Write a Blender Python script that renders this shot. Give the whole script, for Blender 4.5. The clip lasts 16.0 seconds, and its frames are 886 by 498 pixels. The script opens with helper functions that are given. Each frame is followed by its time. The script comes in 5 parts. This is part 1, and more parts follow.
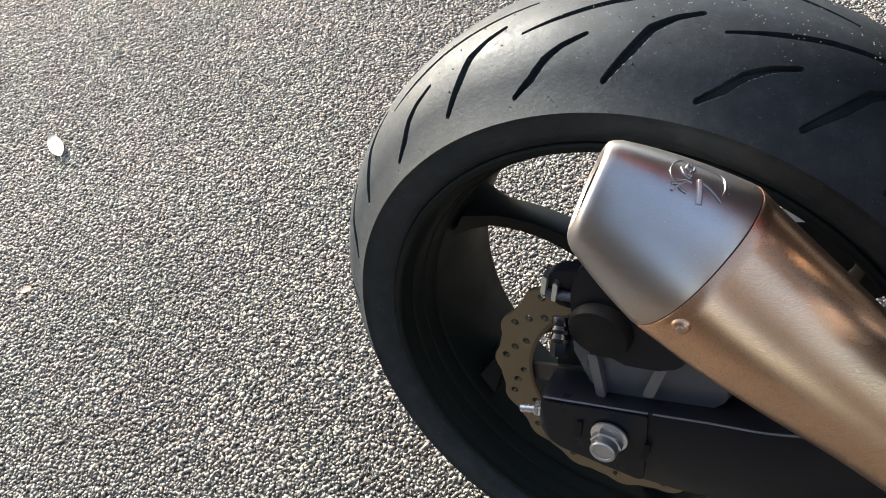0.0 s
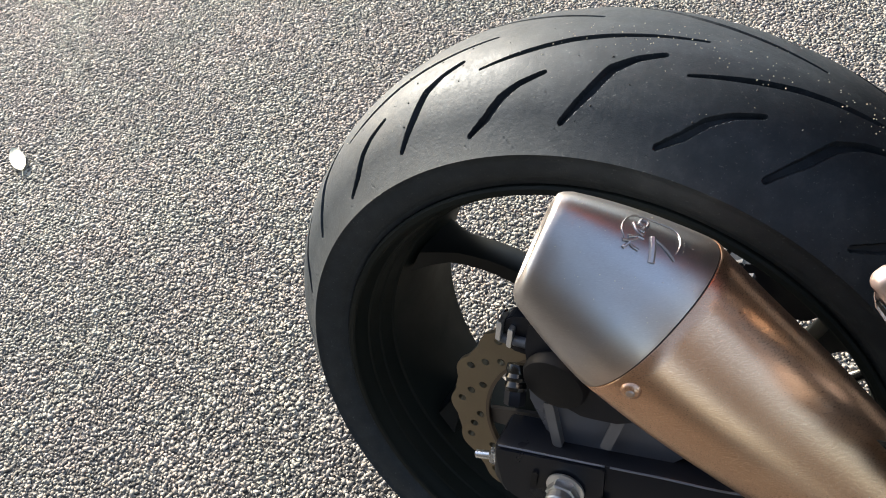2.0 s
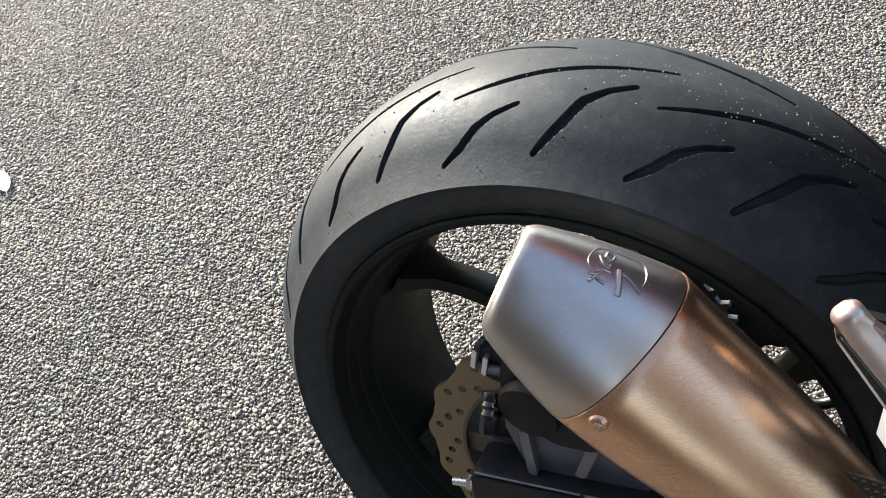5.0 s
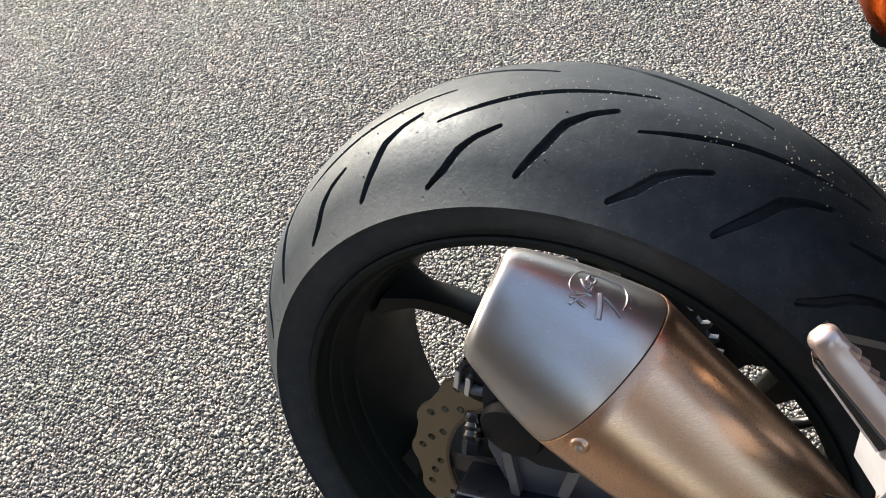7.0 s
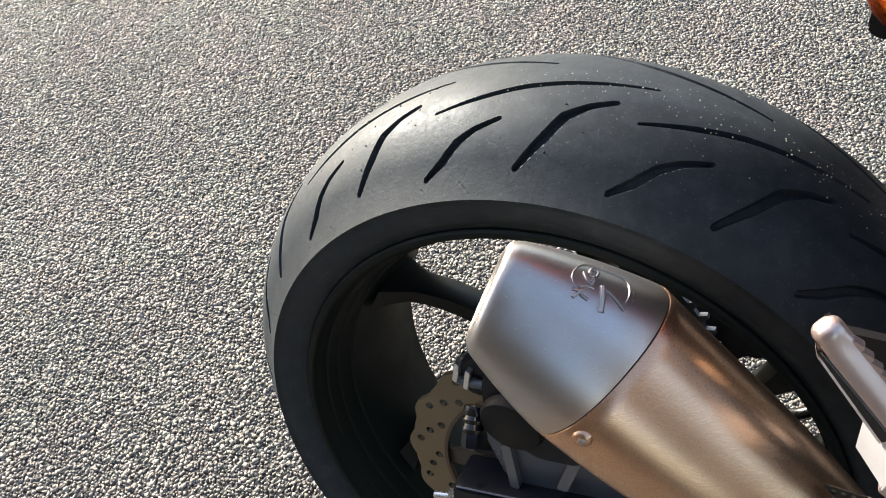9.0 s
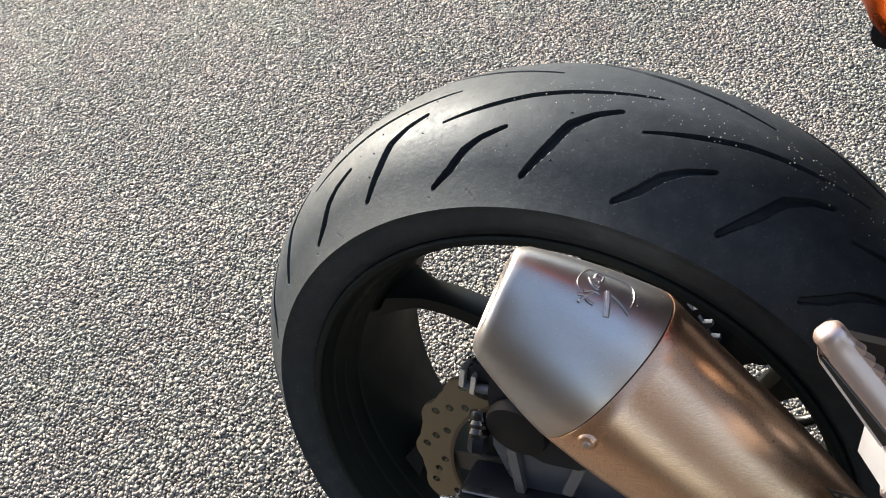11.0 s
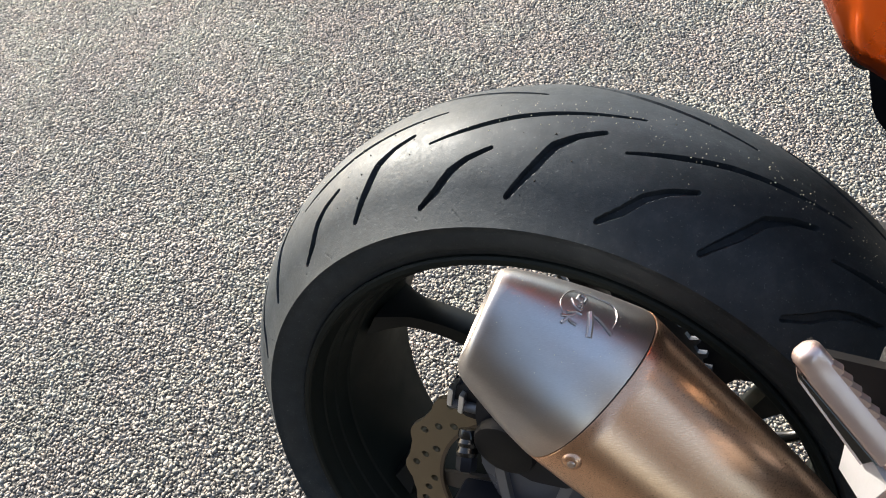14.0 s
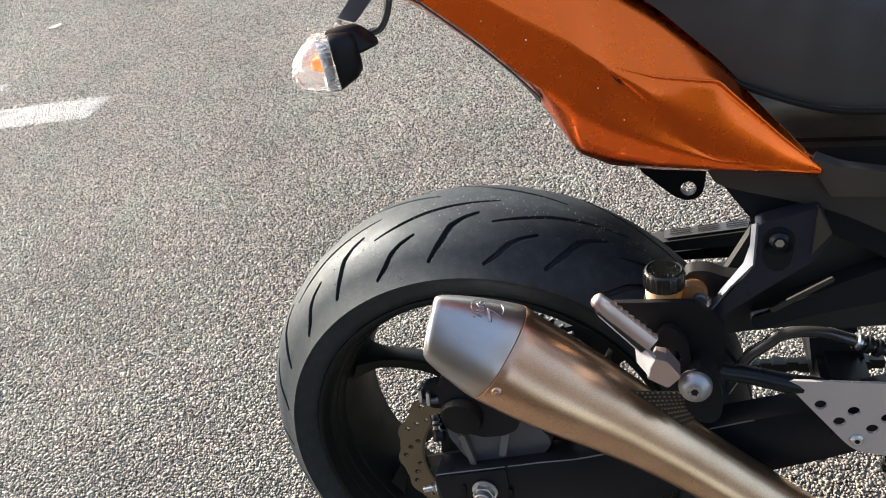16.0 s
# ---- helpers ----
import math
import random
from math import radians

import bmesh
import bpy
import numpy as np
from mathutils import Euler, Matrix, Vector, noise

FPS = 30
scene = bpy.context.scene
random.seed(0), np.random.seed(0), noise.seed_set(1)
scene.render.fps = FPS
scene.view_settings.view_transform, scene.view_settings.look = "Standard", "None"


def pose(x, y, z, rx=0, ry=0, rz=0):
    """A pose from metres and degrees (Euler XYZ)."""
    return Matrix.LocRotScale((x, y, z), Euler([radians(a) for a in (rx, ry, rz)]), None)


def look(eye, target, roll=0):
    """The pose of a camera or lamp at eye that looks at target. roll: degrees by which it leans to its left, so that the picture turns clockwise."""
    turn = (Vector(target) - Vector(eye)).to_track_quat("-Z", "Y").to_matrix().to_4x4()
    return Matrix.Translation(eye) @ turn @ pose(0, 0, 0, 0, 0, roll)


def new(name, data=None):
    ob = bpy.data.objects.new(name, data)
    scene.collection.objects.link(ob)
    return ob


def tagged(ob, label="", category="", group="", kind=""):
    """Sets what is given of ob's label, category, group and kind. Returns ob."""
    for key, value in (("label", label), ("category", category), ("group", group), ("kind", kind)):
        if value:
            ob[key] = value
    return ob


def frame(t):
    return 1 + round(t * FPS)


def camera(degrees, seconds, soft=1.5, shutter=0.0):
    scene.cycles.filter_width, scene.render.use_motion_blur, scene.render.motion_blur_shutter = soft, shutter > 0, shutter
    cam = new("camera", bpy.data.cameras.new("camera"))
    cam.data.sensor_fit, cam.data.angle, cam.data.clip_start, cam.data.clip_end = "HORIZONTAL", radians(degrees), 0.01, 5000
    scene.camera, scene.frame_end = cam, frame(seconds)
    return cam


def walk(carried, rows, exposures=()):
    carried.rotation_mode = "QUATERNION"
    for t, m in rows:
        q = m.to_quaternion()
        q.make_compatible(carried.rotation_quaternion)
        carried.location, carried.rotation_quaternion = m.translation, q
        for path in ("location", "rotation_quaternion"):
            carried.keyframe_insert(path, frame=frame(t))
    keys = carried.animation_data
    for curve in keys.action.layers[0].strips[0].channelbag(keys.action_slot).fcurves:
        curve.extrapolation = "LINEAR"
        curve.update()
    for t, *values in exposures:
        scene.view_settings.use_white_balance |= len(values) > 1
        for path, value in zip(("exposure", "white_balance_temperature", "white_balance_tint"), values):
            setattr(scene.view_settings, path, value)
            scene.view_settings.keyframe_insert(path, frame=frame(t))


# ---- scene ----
cam = camera(55.7, 16.0, soft=1.0)
PATH = [
    (0, (0.097, -0.408, 0.979), (-0.653, 0.571, -0.595), -15.3),
    (0.5, (0.106, -0.387, 0.974), (-0.607, 0.625, -0.597), -13.2),
    (1, (0.102, -0.379, 0.973), (-0.632, 0.626, -0.592), -13.4),
    (1.5, (0.104, -0.37, 0.966), (-0.622, 0.636, -0.603), -12.9),
    (2, (0.102, -0.367, 0.967), (-0.621, 0.649, -0.596), -12.6),
    (2.5, (0.096, -0.361, 0.972), (-0.626, 0.671, -0.582), -12.1),
    (3, (0.099, -0.359, 0.969), (-0.618, 0.676, -0.585), -11.6),
    (3.5, (0.099, -0.362, 0.972), (-0.625, 0.677, -0.576), -11.8),
    (4, (0.104, -0.36, 0.969), (-0.619, 0.679, -0.58), -11.9),
    (6.5, (0.114, -0.356, 0.979), (-0.586, 0.736, -0.543), -10.3),
    (7, (0.113, -0.355, 0.977), (-0.581, 0.741, -0.545), -10.0),
    (7.5, (0.106, -0.358, 0.978), (-0.577, 0.741, -0.546), -9.5),
    (8, (0.113, -0.357, 0.976), (-0.559, 0.735, -0.559), -9.3),
    (8.5, (0.109, -0.357, 0.975), (-0.561, 0.734, -0.561), -9.5),
    (9, (0.107, -0.356, 0.976), (-0.563, 0.737, -0.559), -9.6),
    (11.5, (0.11, -0.363, 0.982), (-0.577, 0.746, -0.534), -9.6),
    (12, (0.112, -0.358, 0.983), (-0.569, 0.76, -0.529), -9.5),
    (12.5, (0.114, -0.359, 0.983), (-0.564, 0.768, -0.524), -9.2),
    (13, (0.116, -0.363, 0.984), (-0.567, 0.766, -0.519), -9.1),
    (13.5, (0.116, -0.365, 0.986), (-0.57, 0.762, -0.517), -9.3),
    (14, (0.114, -0.36, 0.987), (-0.567, 0.774, -0.513), -9.4),
    (14.5, (0.111, -0.359, 0.988), (-0.57, 0.777, -0.511), -9.8),
    (15, (0.11, -0.365, 0.998), (-0.521, 0.842, -0.466), -8.9),
    (15.2, (0.114, -0.37, 1.015), (-0.478, 0.888, -0.422), -8.4),
    (15.3, (0.123, -0.383, 1.03), (-0.471, 0.906, -0.38), -8.5),
    (15.5, (0.146, -0.42, 1.079), (-0.444, 0.914, -0.289), -9.2),
    (15.7, (0.18, -0.494, 1.133), (-0.419, 0.863, -0.208), -10.9),
    (15.8, (0.198, -0.537, 1.158), (-0.391, 0.814, -0.194), -12.5),
    (15.9, (0.205, -0.581, 1.192), (-0.347, 0.771, -0.1745), -13.35),
    (16, (0.21, -0.624, 1.226), (-0.309, 0.744, -0.137), -14.2),
]
walk(cam, [(t, look(eye, target, roll)) for t, eye, target, roll in PATH], exposures=[(0, 1.55), (16, 1.55)])

# ---- world, sun ----
SUN = Vector((-2.04, 1.01, 0.80)).normalized()
world = bpy.data.worlds.new("sky")
scene.world = world
world.use_nodes = True
wn = world.node_tree.nodes
sky = wn.new("ShaderNodeTexSky")
sky.sky_type = "NISHITA"
sky.sun_disc = False
sky.sun_elevation = math.asin(SUN.z)
sky.sun_rotation = math.atan2(SUN.x, SUN.y)
sky.air_density, sky.dust_density, sky.ozone_density = 1.0, 2.2, 1.0
haze = wn.new("ShaderNodeMix")
haze.data_type, haze.blend_type = "RGBA", "ADD"
haze.inputs[0].default_value = 1.0
haze.inputs[7].default_value = (0.44, 0.46, 0.54, 1)
world.node_tree.links.new(sky.outputs[0], haze.inputs[6])
world.node_tree.links.new(haze.outputs[2], wn["Background"].inputs[0])
wn["Background"].inputs[1].default_value = 0.152
sun_data = bpy.data.lights.new("sun", "SUN")
sun_data.energy, sun_data.angle, sun_data.color = 5.0, radians(0.53), (1.0, 0.93, 0.835)
sun = new("sun", sun_data)
sun.matrix_world = look(SUN * 30, (0, 0, 0))

# ---- the bike's own frame: origin on the rear axle, x ahead, y to its left, z up in its leaning plane ----
R_TYRE, R_TUBE, LEAN_DEG = 0.312, 0.0945, 16.5
HUB_Z = (R_TYRE - R_TUBE) * math.cos(radians(LEAN_DEG)) + R_TUBE
BIKE = pose(0, 0, HUB_Z, -LEAN_DEG) @ pose(0, 0, -R_TYRE)


# ---- materials ----
class Nodes:
    def __init__(self, name):
        self.m = bpy.data.materials.new(name)
        self.m.use_nodes = True
        self.t = self.m.node_tree
        self.b = self.t.nodes["Principled BSDF"]
        self.co = self.t.nodes.new("ShaderNodeTexCoord").outputs["Object"]

    def link(self, a, b):
        self.t.links.new(a, b)

    def noise(self, scale, detail=4.0, rough=0.55, stretch=None):
        n = self.t.nodes.new("ShaderNodeTexNoise")
        n.inputs["Scale"].default_value = scale
        n.inputs["Detail"].default_value = detail
        n.inputs["Roughness"].default_value = rough
        co = self.co
        if stretch:
            mp = self.t.nodes.new("ShaderNodeMapping")
            mp.inputs["Rotation"].default_value = stretch[0]
            mp.inputs["Scale"].default_value = stretch[1]
            self.link(co, mp.inputs[0])
            co = mp.outputs[0]
        self.link(co, n.inputs["Vector"])
        return n.outputs["Fac"]

    def voronoi(self, scale, feature="F1"):
        n = self.t.nodes.new("ShaderNodeTexVoronoi")
        n.feature = feature
        n.inputs["Scale"].default_value = scale
        self.link(self.co, n.inputs["Vector"])
        return n

    def ramp(self, fac, stops):
        n = self.t.nodes.new("ShaderNodeValToRGB")
        e = n.color_ramp.elements
        while len(e) < len(stops):
            e.new(0.5)
        for k, (pos, col) in zip(e, stops):
            k.position = pos
            k.color = (*col, 1) if len(col) == 3 else col
        self.link(fac, n.inputs[0])
        return n.outputs[0]

    def mix(self, fac, a, b, mode="MIX"):
        n = self.t.nodes.new("ShaderNodeMix")
        n.data_type, n.blend_type = "RGBA", mode
        for sock, v in ((n.inputs[0], fac), (n.inputs[6], a), (n.inputs[7], b)):
            if isinstance(v, (int, float)):
                sock.default_value = v
            elif isinstance(v, tuple):
                sock.default_value = (*v, 1)
            else:
                self.link(v, sock)
        return n.outputs[2]

    def math(self, op, a, b=0.0):
        n = self.t.nodes.new("ShaderNodeMath")
        n.operation = op
        for sock, v in zip(n.inputs, (a, b)):
            if isinstance(v, (int, float)):
                sock.default_value = v
            else:
                self.link(v, sock)
        return n.outputs[0]

    def spread(self, fac, low, high):
        n = self.t.nodes.new("ShaderNodeMapRange")
        n.inputs[1].default_value, n.inputs[2].default_value = 0.3, 0.7
        n.inputs[3].default_value, n.inputs[4].default_value = low, high
        self.link(fac, n.inputs[0])
        return n.outputs[0]

    def bump(self, height, strength, distance=0.001):
        n = self.t.nodes.new("ShaderNodeBump")
        n.inputs["Strength"].default_value = strength
        n.inputs["Distance"].default_value = distance
        self.link(height, n.inputs["Height"])
        old = self.b.inputs["Normal"]
        if old.is_linked:
            self.link(old.links[0].from_socket, n.inputs["Normal"])
        self.link(n.outputs[0], old)

    def set(self, **kw):
        for k, v in kw.items():
            sock = self.b.inputs[k.replace("_", " ")]
            if isinstance(v, (int, float)):
                sock.default_value = v
            elif isinstance(v, tuple):
                sock.default_value = (*v, 1) if len(v) == 3 else v
            else:
                self.link(v, sock)
        return self


def plain(name, col, rough=0.5, metal=0.0, vary=0.25, grain=60.0, bump=0.15, coat=0.0, gloss=0.5):
    """A worn surface of one colour, with blotches, grain and fine relief."""
    n = Nodes(name)
    dark = tuple(c * (1 - vary) for c in col)
    light = tuple(min(1, c * (1 + vary)) for c in col)
    a = n.noise(grain * 0.25, 5)
    b = n.noise(grain * 6, 3)
    colour = n.mix(a, dark, light)
    n.set(Base_Color=n.mix(0.25, colour, n.mix(b, dark, light)), Metallic=metal, Roughness=n.spread(a, rough * 0.8, min(1, rough * 1.25)), Coat_Weight=coat, Specular_IOR_Level=gloss)
    if bump:
        n.bump(b, bump, 0.0006)
    return n.m


def make_stone():
    n = Nodes("chippings")
    geo = n.t.nodes.new("ShaderNodeNewGeometry")
    rnd = geo.outputs["Random Per Island"]
    base = n.ramp(rnd, [(0.0, (0.080, 0.078, 0.073)), (0.12, (0.190, 0.182, 0.169)), (0.4, (0.270, 0.259, 0.239)), (0.75, (0.305, 0.293, 0.270)), (0.92, (0.285, 0.247, 0.213)), (1.0, (0.345, 0.333, 0.312))])
    big = n.ramp(n.noise(2.2, 4), [(0.35, (0.94, 0.93, 0.92)), (0.65, (1.18, 1.17, 1.13))])
    mid = n.ramp(n.noise(75, 3, 0.6), [(0.30, (0.76, 0.75, 0.74)), (0.70, (1.16, 1.15, 1.13))])
    base = n.mix(1.0, base, mid, "MULTIPLY")
    tint = n.ramp(n.noise(7, 3), [(0.40, (0.965, 1.0, 0.96)), (0.60, (1.03, 0.985, 0.975))])
    base = n.mix(1.0, base, tint, "MULTIPLY")
    fine = n.ramp(n.noise(420, 4, 0.7), [(0.3, (0.66, 0.66, 0.66)), (0.7, (1.24, 1.23, 1.21))])
    n.set(Base_Color=n.mix(1.0, n.mix(1.0, base, big, "MULTIPLY"), fine, "MULTIPLY"), Roughness=n.spread(n.noise(300, 2), 0.7, 0.95), Specular_IOR_Level=0.25)
    n.bump(n.noise(900, 3), 0.5, 0.0008)
    return n.m


def make_bitumen(name, low, middle, high, groove):
    n = Nodes(name)
    v = n.voronoi(150)
    cell = n.ramp(v.outputs["Color"], [(0.0, low), (0.5, middle), (1.0, high)])
    big = n.ramp(n.noise(2.2, 4), [(0.35, (0.84, 0.83, 0.82)), (0.65, (1.05, 1.04, 1.02))])
    gap = n.ramp(v.outputs["Distance"], [(0.35, (1, 1, 1)), (0.62, (groove, groove, groove))])
    n.set(Base_Color=n.mix(1.0, n.mix(1.0, cell, gap, "MULTIPLY"), big, "MULTIPLY"), Roughness=0.8)
    n.bump(n.math("SUBTRACT", 1.0, v.outputs["Distance"]), 0.9, 0.004)
    return n.m


def make_paint_line():
    n = Nodes("worn_road_paint")
    a = n.noise(28, 6, 0.7)
    b = n.noise(420, 3)
    wear = n.ramp(n.math("ADD", n.math("MULTIPLY", a, 0.6), n.math("MULTIPLY", b, 0.4)), [(0.40, (0.18, 0.172, 0.16)), (0.54, (0.335, 0.322, 0.305))])
    n.set(Base_Color=wear, Roughness=0.6)
    n.bump(b, 0.5, 0.001)
    return n.m


def make_rubber():
    n = Nodes("tyre_rubber")
    dust = n.noise(60, 8, 0.75)
    scuff = n.noise(240, 4, 0.7)
    base = n.ramp(dust, [(0.30, (0.014, 0.0172, 0.0197)), (0.50, (0.021, 0.0248, 0.0278)), (0.72, (0.036, 0.040, 0.043))])
    along = n.t.nodes.new("ShaderNodeVectorMath")
    along.operation = "MULTIPLY"
    along.inputs[1].default_value = (1, 0, 1)
    n.link(n.co, along.inputs[0])
    reach = n.t.nodes.new("ShaderNodeVectorMath")
    reach.operation = "LENGTH"
    n.link(along.outputs[0], reach.inputs[0])
    tread = n.t.nodes.new("ShaderNodeMapRange")
    tread.inputs[1].default_value, tread.inputs[2].default_value = R_TYRE - 0.05, R_TYRE - 0.012
    n.link(n.math("ADD", reach.outputs["Value"], n.math("MULTIPLY", dust, 0.02)), tread.inputs[0])
    base = n.mix(1.0, base, n.mix(tread.outputs[0], (1, 1, 1), (0.98, 1.06, 1.16)), "MULTIPLY")
    speck = n.ramp(n.noise(520, 2), [(0.66, (0, 0, 0)), (0.74, (0.045, 0.045, 0.043))])
    n.set(Base_Color=n.mix(1.0, base, speck, "ADD"), Roughness=n.math("ADD", n.spread(scuff, 0.46, 0.60), n.spread(n.noise(26, 6, 0.7), -0.05, 0.13)), Specular_IOR_Level=0.25, Specular_Tint=(0.80, 0.92, 1.0))
    n.bump(n.noise(70, 5, 0.65), 0.10, 0.002)
    n.bump(scuff, 0.3, 0.0008)
    n.bump(n.noise(1400, 2), 0.2, 0.0004)
    return n.m


def make_brushed(name, low, high, rough, along, tint, reach):
    """Brushed metal, the fine lines run round the muffler; heat tints in soft bands along it."""
    n = Nodes(name)
    lines = n.noise(90, 4, 0.6, stretch=along)
    cloud = n.noise(14, 4)
    col = n.mix(cloud, low, high)
    col = n.mix(n.spread(lines, 0.0, 0.35), col, tuple(c * 0.72 for c in low))
    streak = n.ramp(n.noise(26, 3, 0.6, stretch=((0, radians(39.6), 0), (0.16, 1, 1))), [(0.36, (0.93, 0.91, 0.89)), (0.62, (1.05, 1.04, 1.03))])
    col = n.mix(1.0, col, streak, "MULTIPLY")
    way = n.t.nodes.new("ShaderNodeVectorMath")
    way.operation = "DOT_PRODUCT"
    way.inputs[1].default_value = MUF_D
    n.link(n.co, way.inputs[0])
    span = n.t.nodes.new("ShaderNodeMapRange")
    span.inputs[1].default_value, span.inputs[2].default_value = MUF_A.dot(MUF_D) + reach[0], MUF_A.dot(MUF_D) + reach[1]
    n.link(n.math("ADD", way.outputs["Value"], n.math("MULTIPLY", cloud, 0.02)), span.inputs[0])
    col = n.mix(1.0, col, n.ramp(span.outputs[0], tint), "MULTIPLY")
    scratch = n.ramp(n.noise(260, 2, 0.5, stretch=((0.4, 0.2, 0.7), (1, 1, 26))), [(0.66, (0, 0, 0)), (0.72, (0.10, 0.10, 0.10))])
    col = n.mix(1.0, col, scratch, "ADD")
    n.set(Base_Color=col, Metallic=1.0, Roughness=n.spread(lines, rough * 0.85, rough * 1.2))
    n.bump(lines, 0.015, 0.0003)
    return n.m


def make_orange():
    n = Nodes("orange_metallic_paint")
    flake = n.voronoi(2600).outputs["Color"]
    col = n.mix(n.noise(9, 3), (0.96, 0.132, 0.007), (0.98, 0.154, 0.009))
    col = n.mix(n.math("MULTIPLY", flake, 0.10), col, (0.98, 0.28, 0.04))
    n.set(Base_Color=col, Metallic=1.0, Roughness=n.spread(n.noise(40, 4), 0.25, 0.29), Coat_Weight=0.4, Coat_Roughness=0.04)
    return n.m


def make_carbon():
    n = Nodes("woven_mesh")
    n.set(Base_Color=n.mix(n.noise(60, 3), (0.012, 0.010, 0.008), (0.03, 0.024, 0.018)), Metallic=0.3, Roughness=0.5)
    return n.m


def make_fluid():
    """Milky plastic, pale at the rear, through amber, to brown at the front."""
    n = Nodes("amber_brake_fluid_plastic")
    sep = n.t.nodes.new("ShaderNodeSeparateXYZ")
    n.link(n.co, sep.inputs[0])
    m = n.t.nodes.new("ShaderNodeMapRange")
    m.inputs[1].default_value, m.inputs[2].default_value = 0.190, 0.235
    n.link(n.math("ADD", sep.outputs[0], n.math("MULTIPLY", n.noise(70, 3), 0.012)), m.inputs[0])
    n.set(Base_Color=n.ramp(m.outputs[0], [(0.0, (0.50, 0.42, 0.34)), (0.45, (0.48, 0.28, 0.125)), (0.85, (0.50, 0.18, 0.03)), (1.0, (0.26, 0.125, 0.05))]), Roughness=0.35)
    return n.m


STONE, ROADPAINT, RUBBER, ORANGE = make_stone(), make_paint_line(), make_rubber(), make_orange()
BITUMEN = make_bitumen("bitumen", (0.04, 0.038, 0.036), (0.13, 0.123, 0.113), (0.26, 0.248, 0.23), 0.11)
ASPHALT = make_bitumen("grey_asphalt", (0.10, 0.095, 0.086), (0.254, 0.240, 0.216), (0.43, 0.406, 0.367), 0.25)
MUF_A = Vector((0.0436, -0.1732, 0.2217))
MUF_D, MUF_U, MUF_V = Vector((0.769, 0.0618, -0.6363)), Vector((0.0802, -0.9968, 0.0)), Vector((0.6342, 0.051, 0.7715))
CAP_LEN = 0.0774
MUF_AXIS = ((0, 0, 0), (6, 6, 60))
TITAN = make_brushed("brushed_titanium", (0.50, 0.345, 0.24), (0.67, 0.48, 0.345), 0.29, MUF_AXIS, [(0.0, (1.10, 0.94, 0.86)), (0.25, (1.04, 0.98, 0.94)), (1.0, (1.0, 1.0, 0.94))], (0.0, 0.35))
CAPMETAL = make_brushed("brushed_steel_cap", (0.395, 0.385, 0.376), (0.495, 0.482, 0.472), 0.36, MUF_AXIS, [(0.0, (1.06, 1.0, 0.95)), (0.35, (0.99, 0.99, 1.02)), (0.75, (0.98, 0.98, 1.03)), (0.9, (1.06, 0.98, 0.93)), (1.0, (1.10, 0.93, 0.83))], (-0.085, 0.012))
RIMBLACK = plain("black_wheel_paint", (0.0068, 0.0092, 0.0078), 0.55, vary=0.3, bump=0.05, gloss=0.14)
SPOKEBLACK = plain("black_gloss_spoke_paint", (0.0075, 0.0090, 0.0092), 0.40, vary=0.3, bump=0.05, gloss=0.2)
FRAMEBLACK = plain("black_satin_paint", (0.0062, 0.0076, 0.0115), 0.33, vary=0.25, bump=0.06, gloss=0.2)
PLASTIC = plain("black_plastic", (0.0145, 0.0152, 0.0158), 0.5, vary=0.3, grain=90, bump=0.25, gloss=0.35)
COVER = plain("matt_grey_brown_plastic", (0.026, 0.021, 0.018), 0.5, vary=0.15, bump=0.1, gloss=0.45)
SEATVINYL = plain("black_vinyl", (0.032, 0.028, 0.0265), 0.38, vary=0.25, grain=120, bump=0.25, gloss=0.6)
DISCMETAL = plain("bronzed_disc_steel", (0.185, 0.152, 0.104), 0.45, 0.85, vary=0.2, grain=70, bump=0.08)
ALLOY = plain("glint_bright_aluminium", (0.84, 0.84, 0.86), 0.30, 0.75, vary=0.15, grain=80, bump=0.2)
PEGALLOY = plain("worn_aluminium", (0.57, 0.45, 0.41), 0.36, 0.85, vary=0.12, grain=50, bump=0.1)
GREYALLOY = plain("grey_hub_paint", (0.07, 0.076, 0.088), 0.42, 0.4, vary=0.2, bump=0.1)
ZINC = plain("zinc_plated_steel", (0.62, 0.63, 0.64), 0.28, 0.95, vary=0.2, grain=120, bump=0.1)
GUARD = plain("grey_anodised_plate", (0.50, 0.46, 0.445), 0.45, 0.5, vary=0.08, grain=40, bump=0.05)
SILVERBLACK = plain("bracket_satin_blue_black", (0.016, 0.018, 0.030), 0.30, 0.3, vary=0.15, bump=0.05)
CAPBLACK = plain("glossy_black_plastic", (0.004, 0.0045, 0.0045), 0.24, vary=0.2, bump=0.08, gloss=0.5)
HOSE = plain("black_rubber_hose", (0.040, 0.041, 0.042), 0.22, vary=0.2, bump=0.1, coat=0.6)
MATTBLACK = plain("matt_black_coating", (0.0065, 0.0064, 0.007), 0.55, vary=0.3, bump=0.1, gloss=0.18)
FLUID = make_fluid()
MESHWIRE = make_carbon()
STICKER = plain("grey_sticker", (0.034, 0.036, 0.042), 0.5, vary=0.1)
STICKERINK = plain("black_print", (0.006, 0.006, 0.007), 0.6, gloss=0.2)
LEAFPALE = plain("pale_dry_leaf", (0.62, 0.585, 0.43), 0.6, vary=0.10, grain=200, bump=0.3)
LEAFBROWN = plain("tan_dry_leaf", (0.42, 0.33, 0.24), 0.65, vary=0.2, grain=200, bump=0.3)
AMBER = plain("amber_bulb", (0.62, 0.14, 0.025), 0.15, vary=0.1, bump=0)
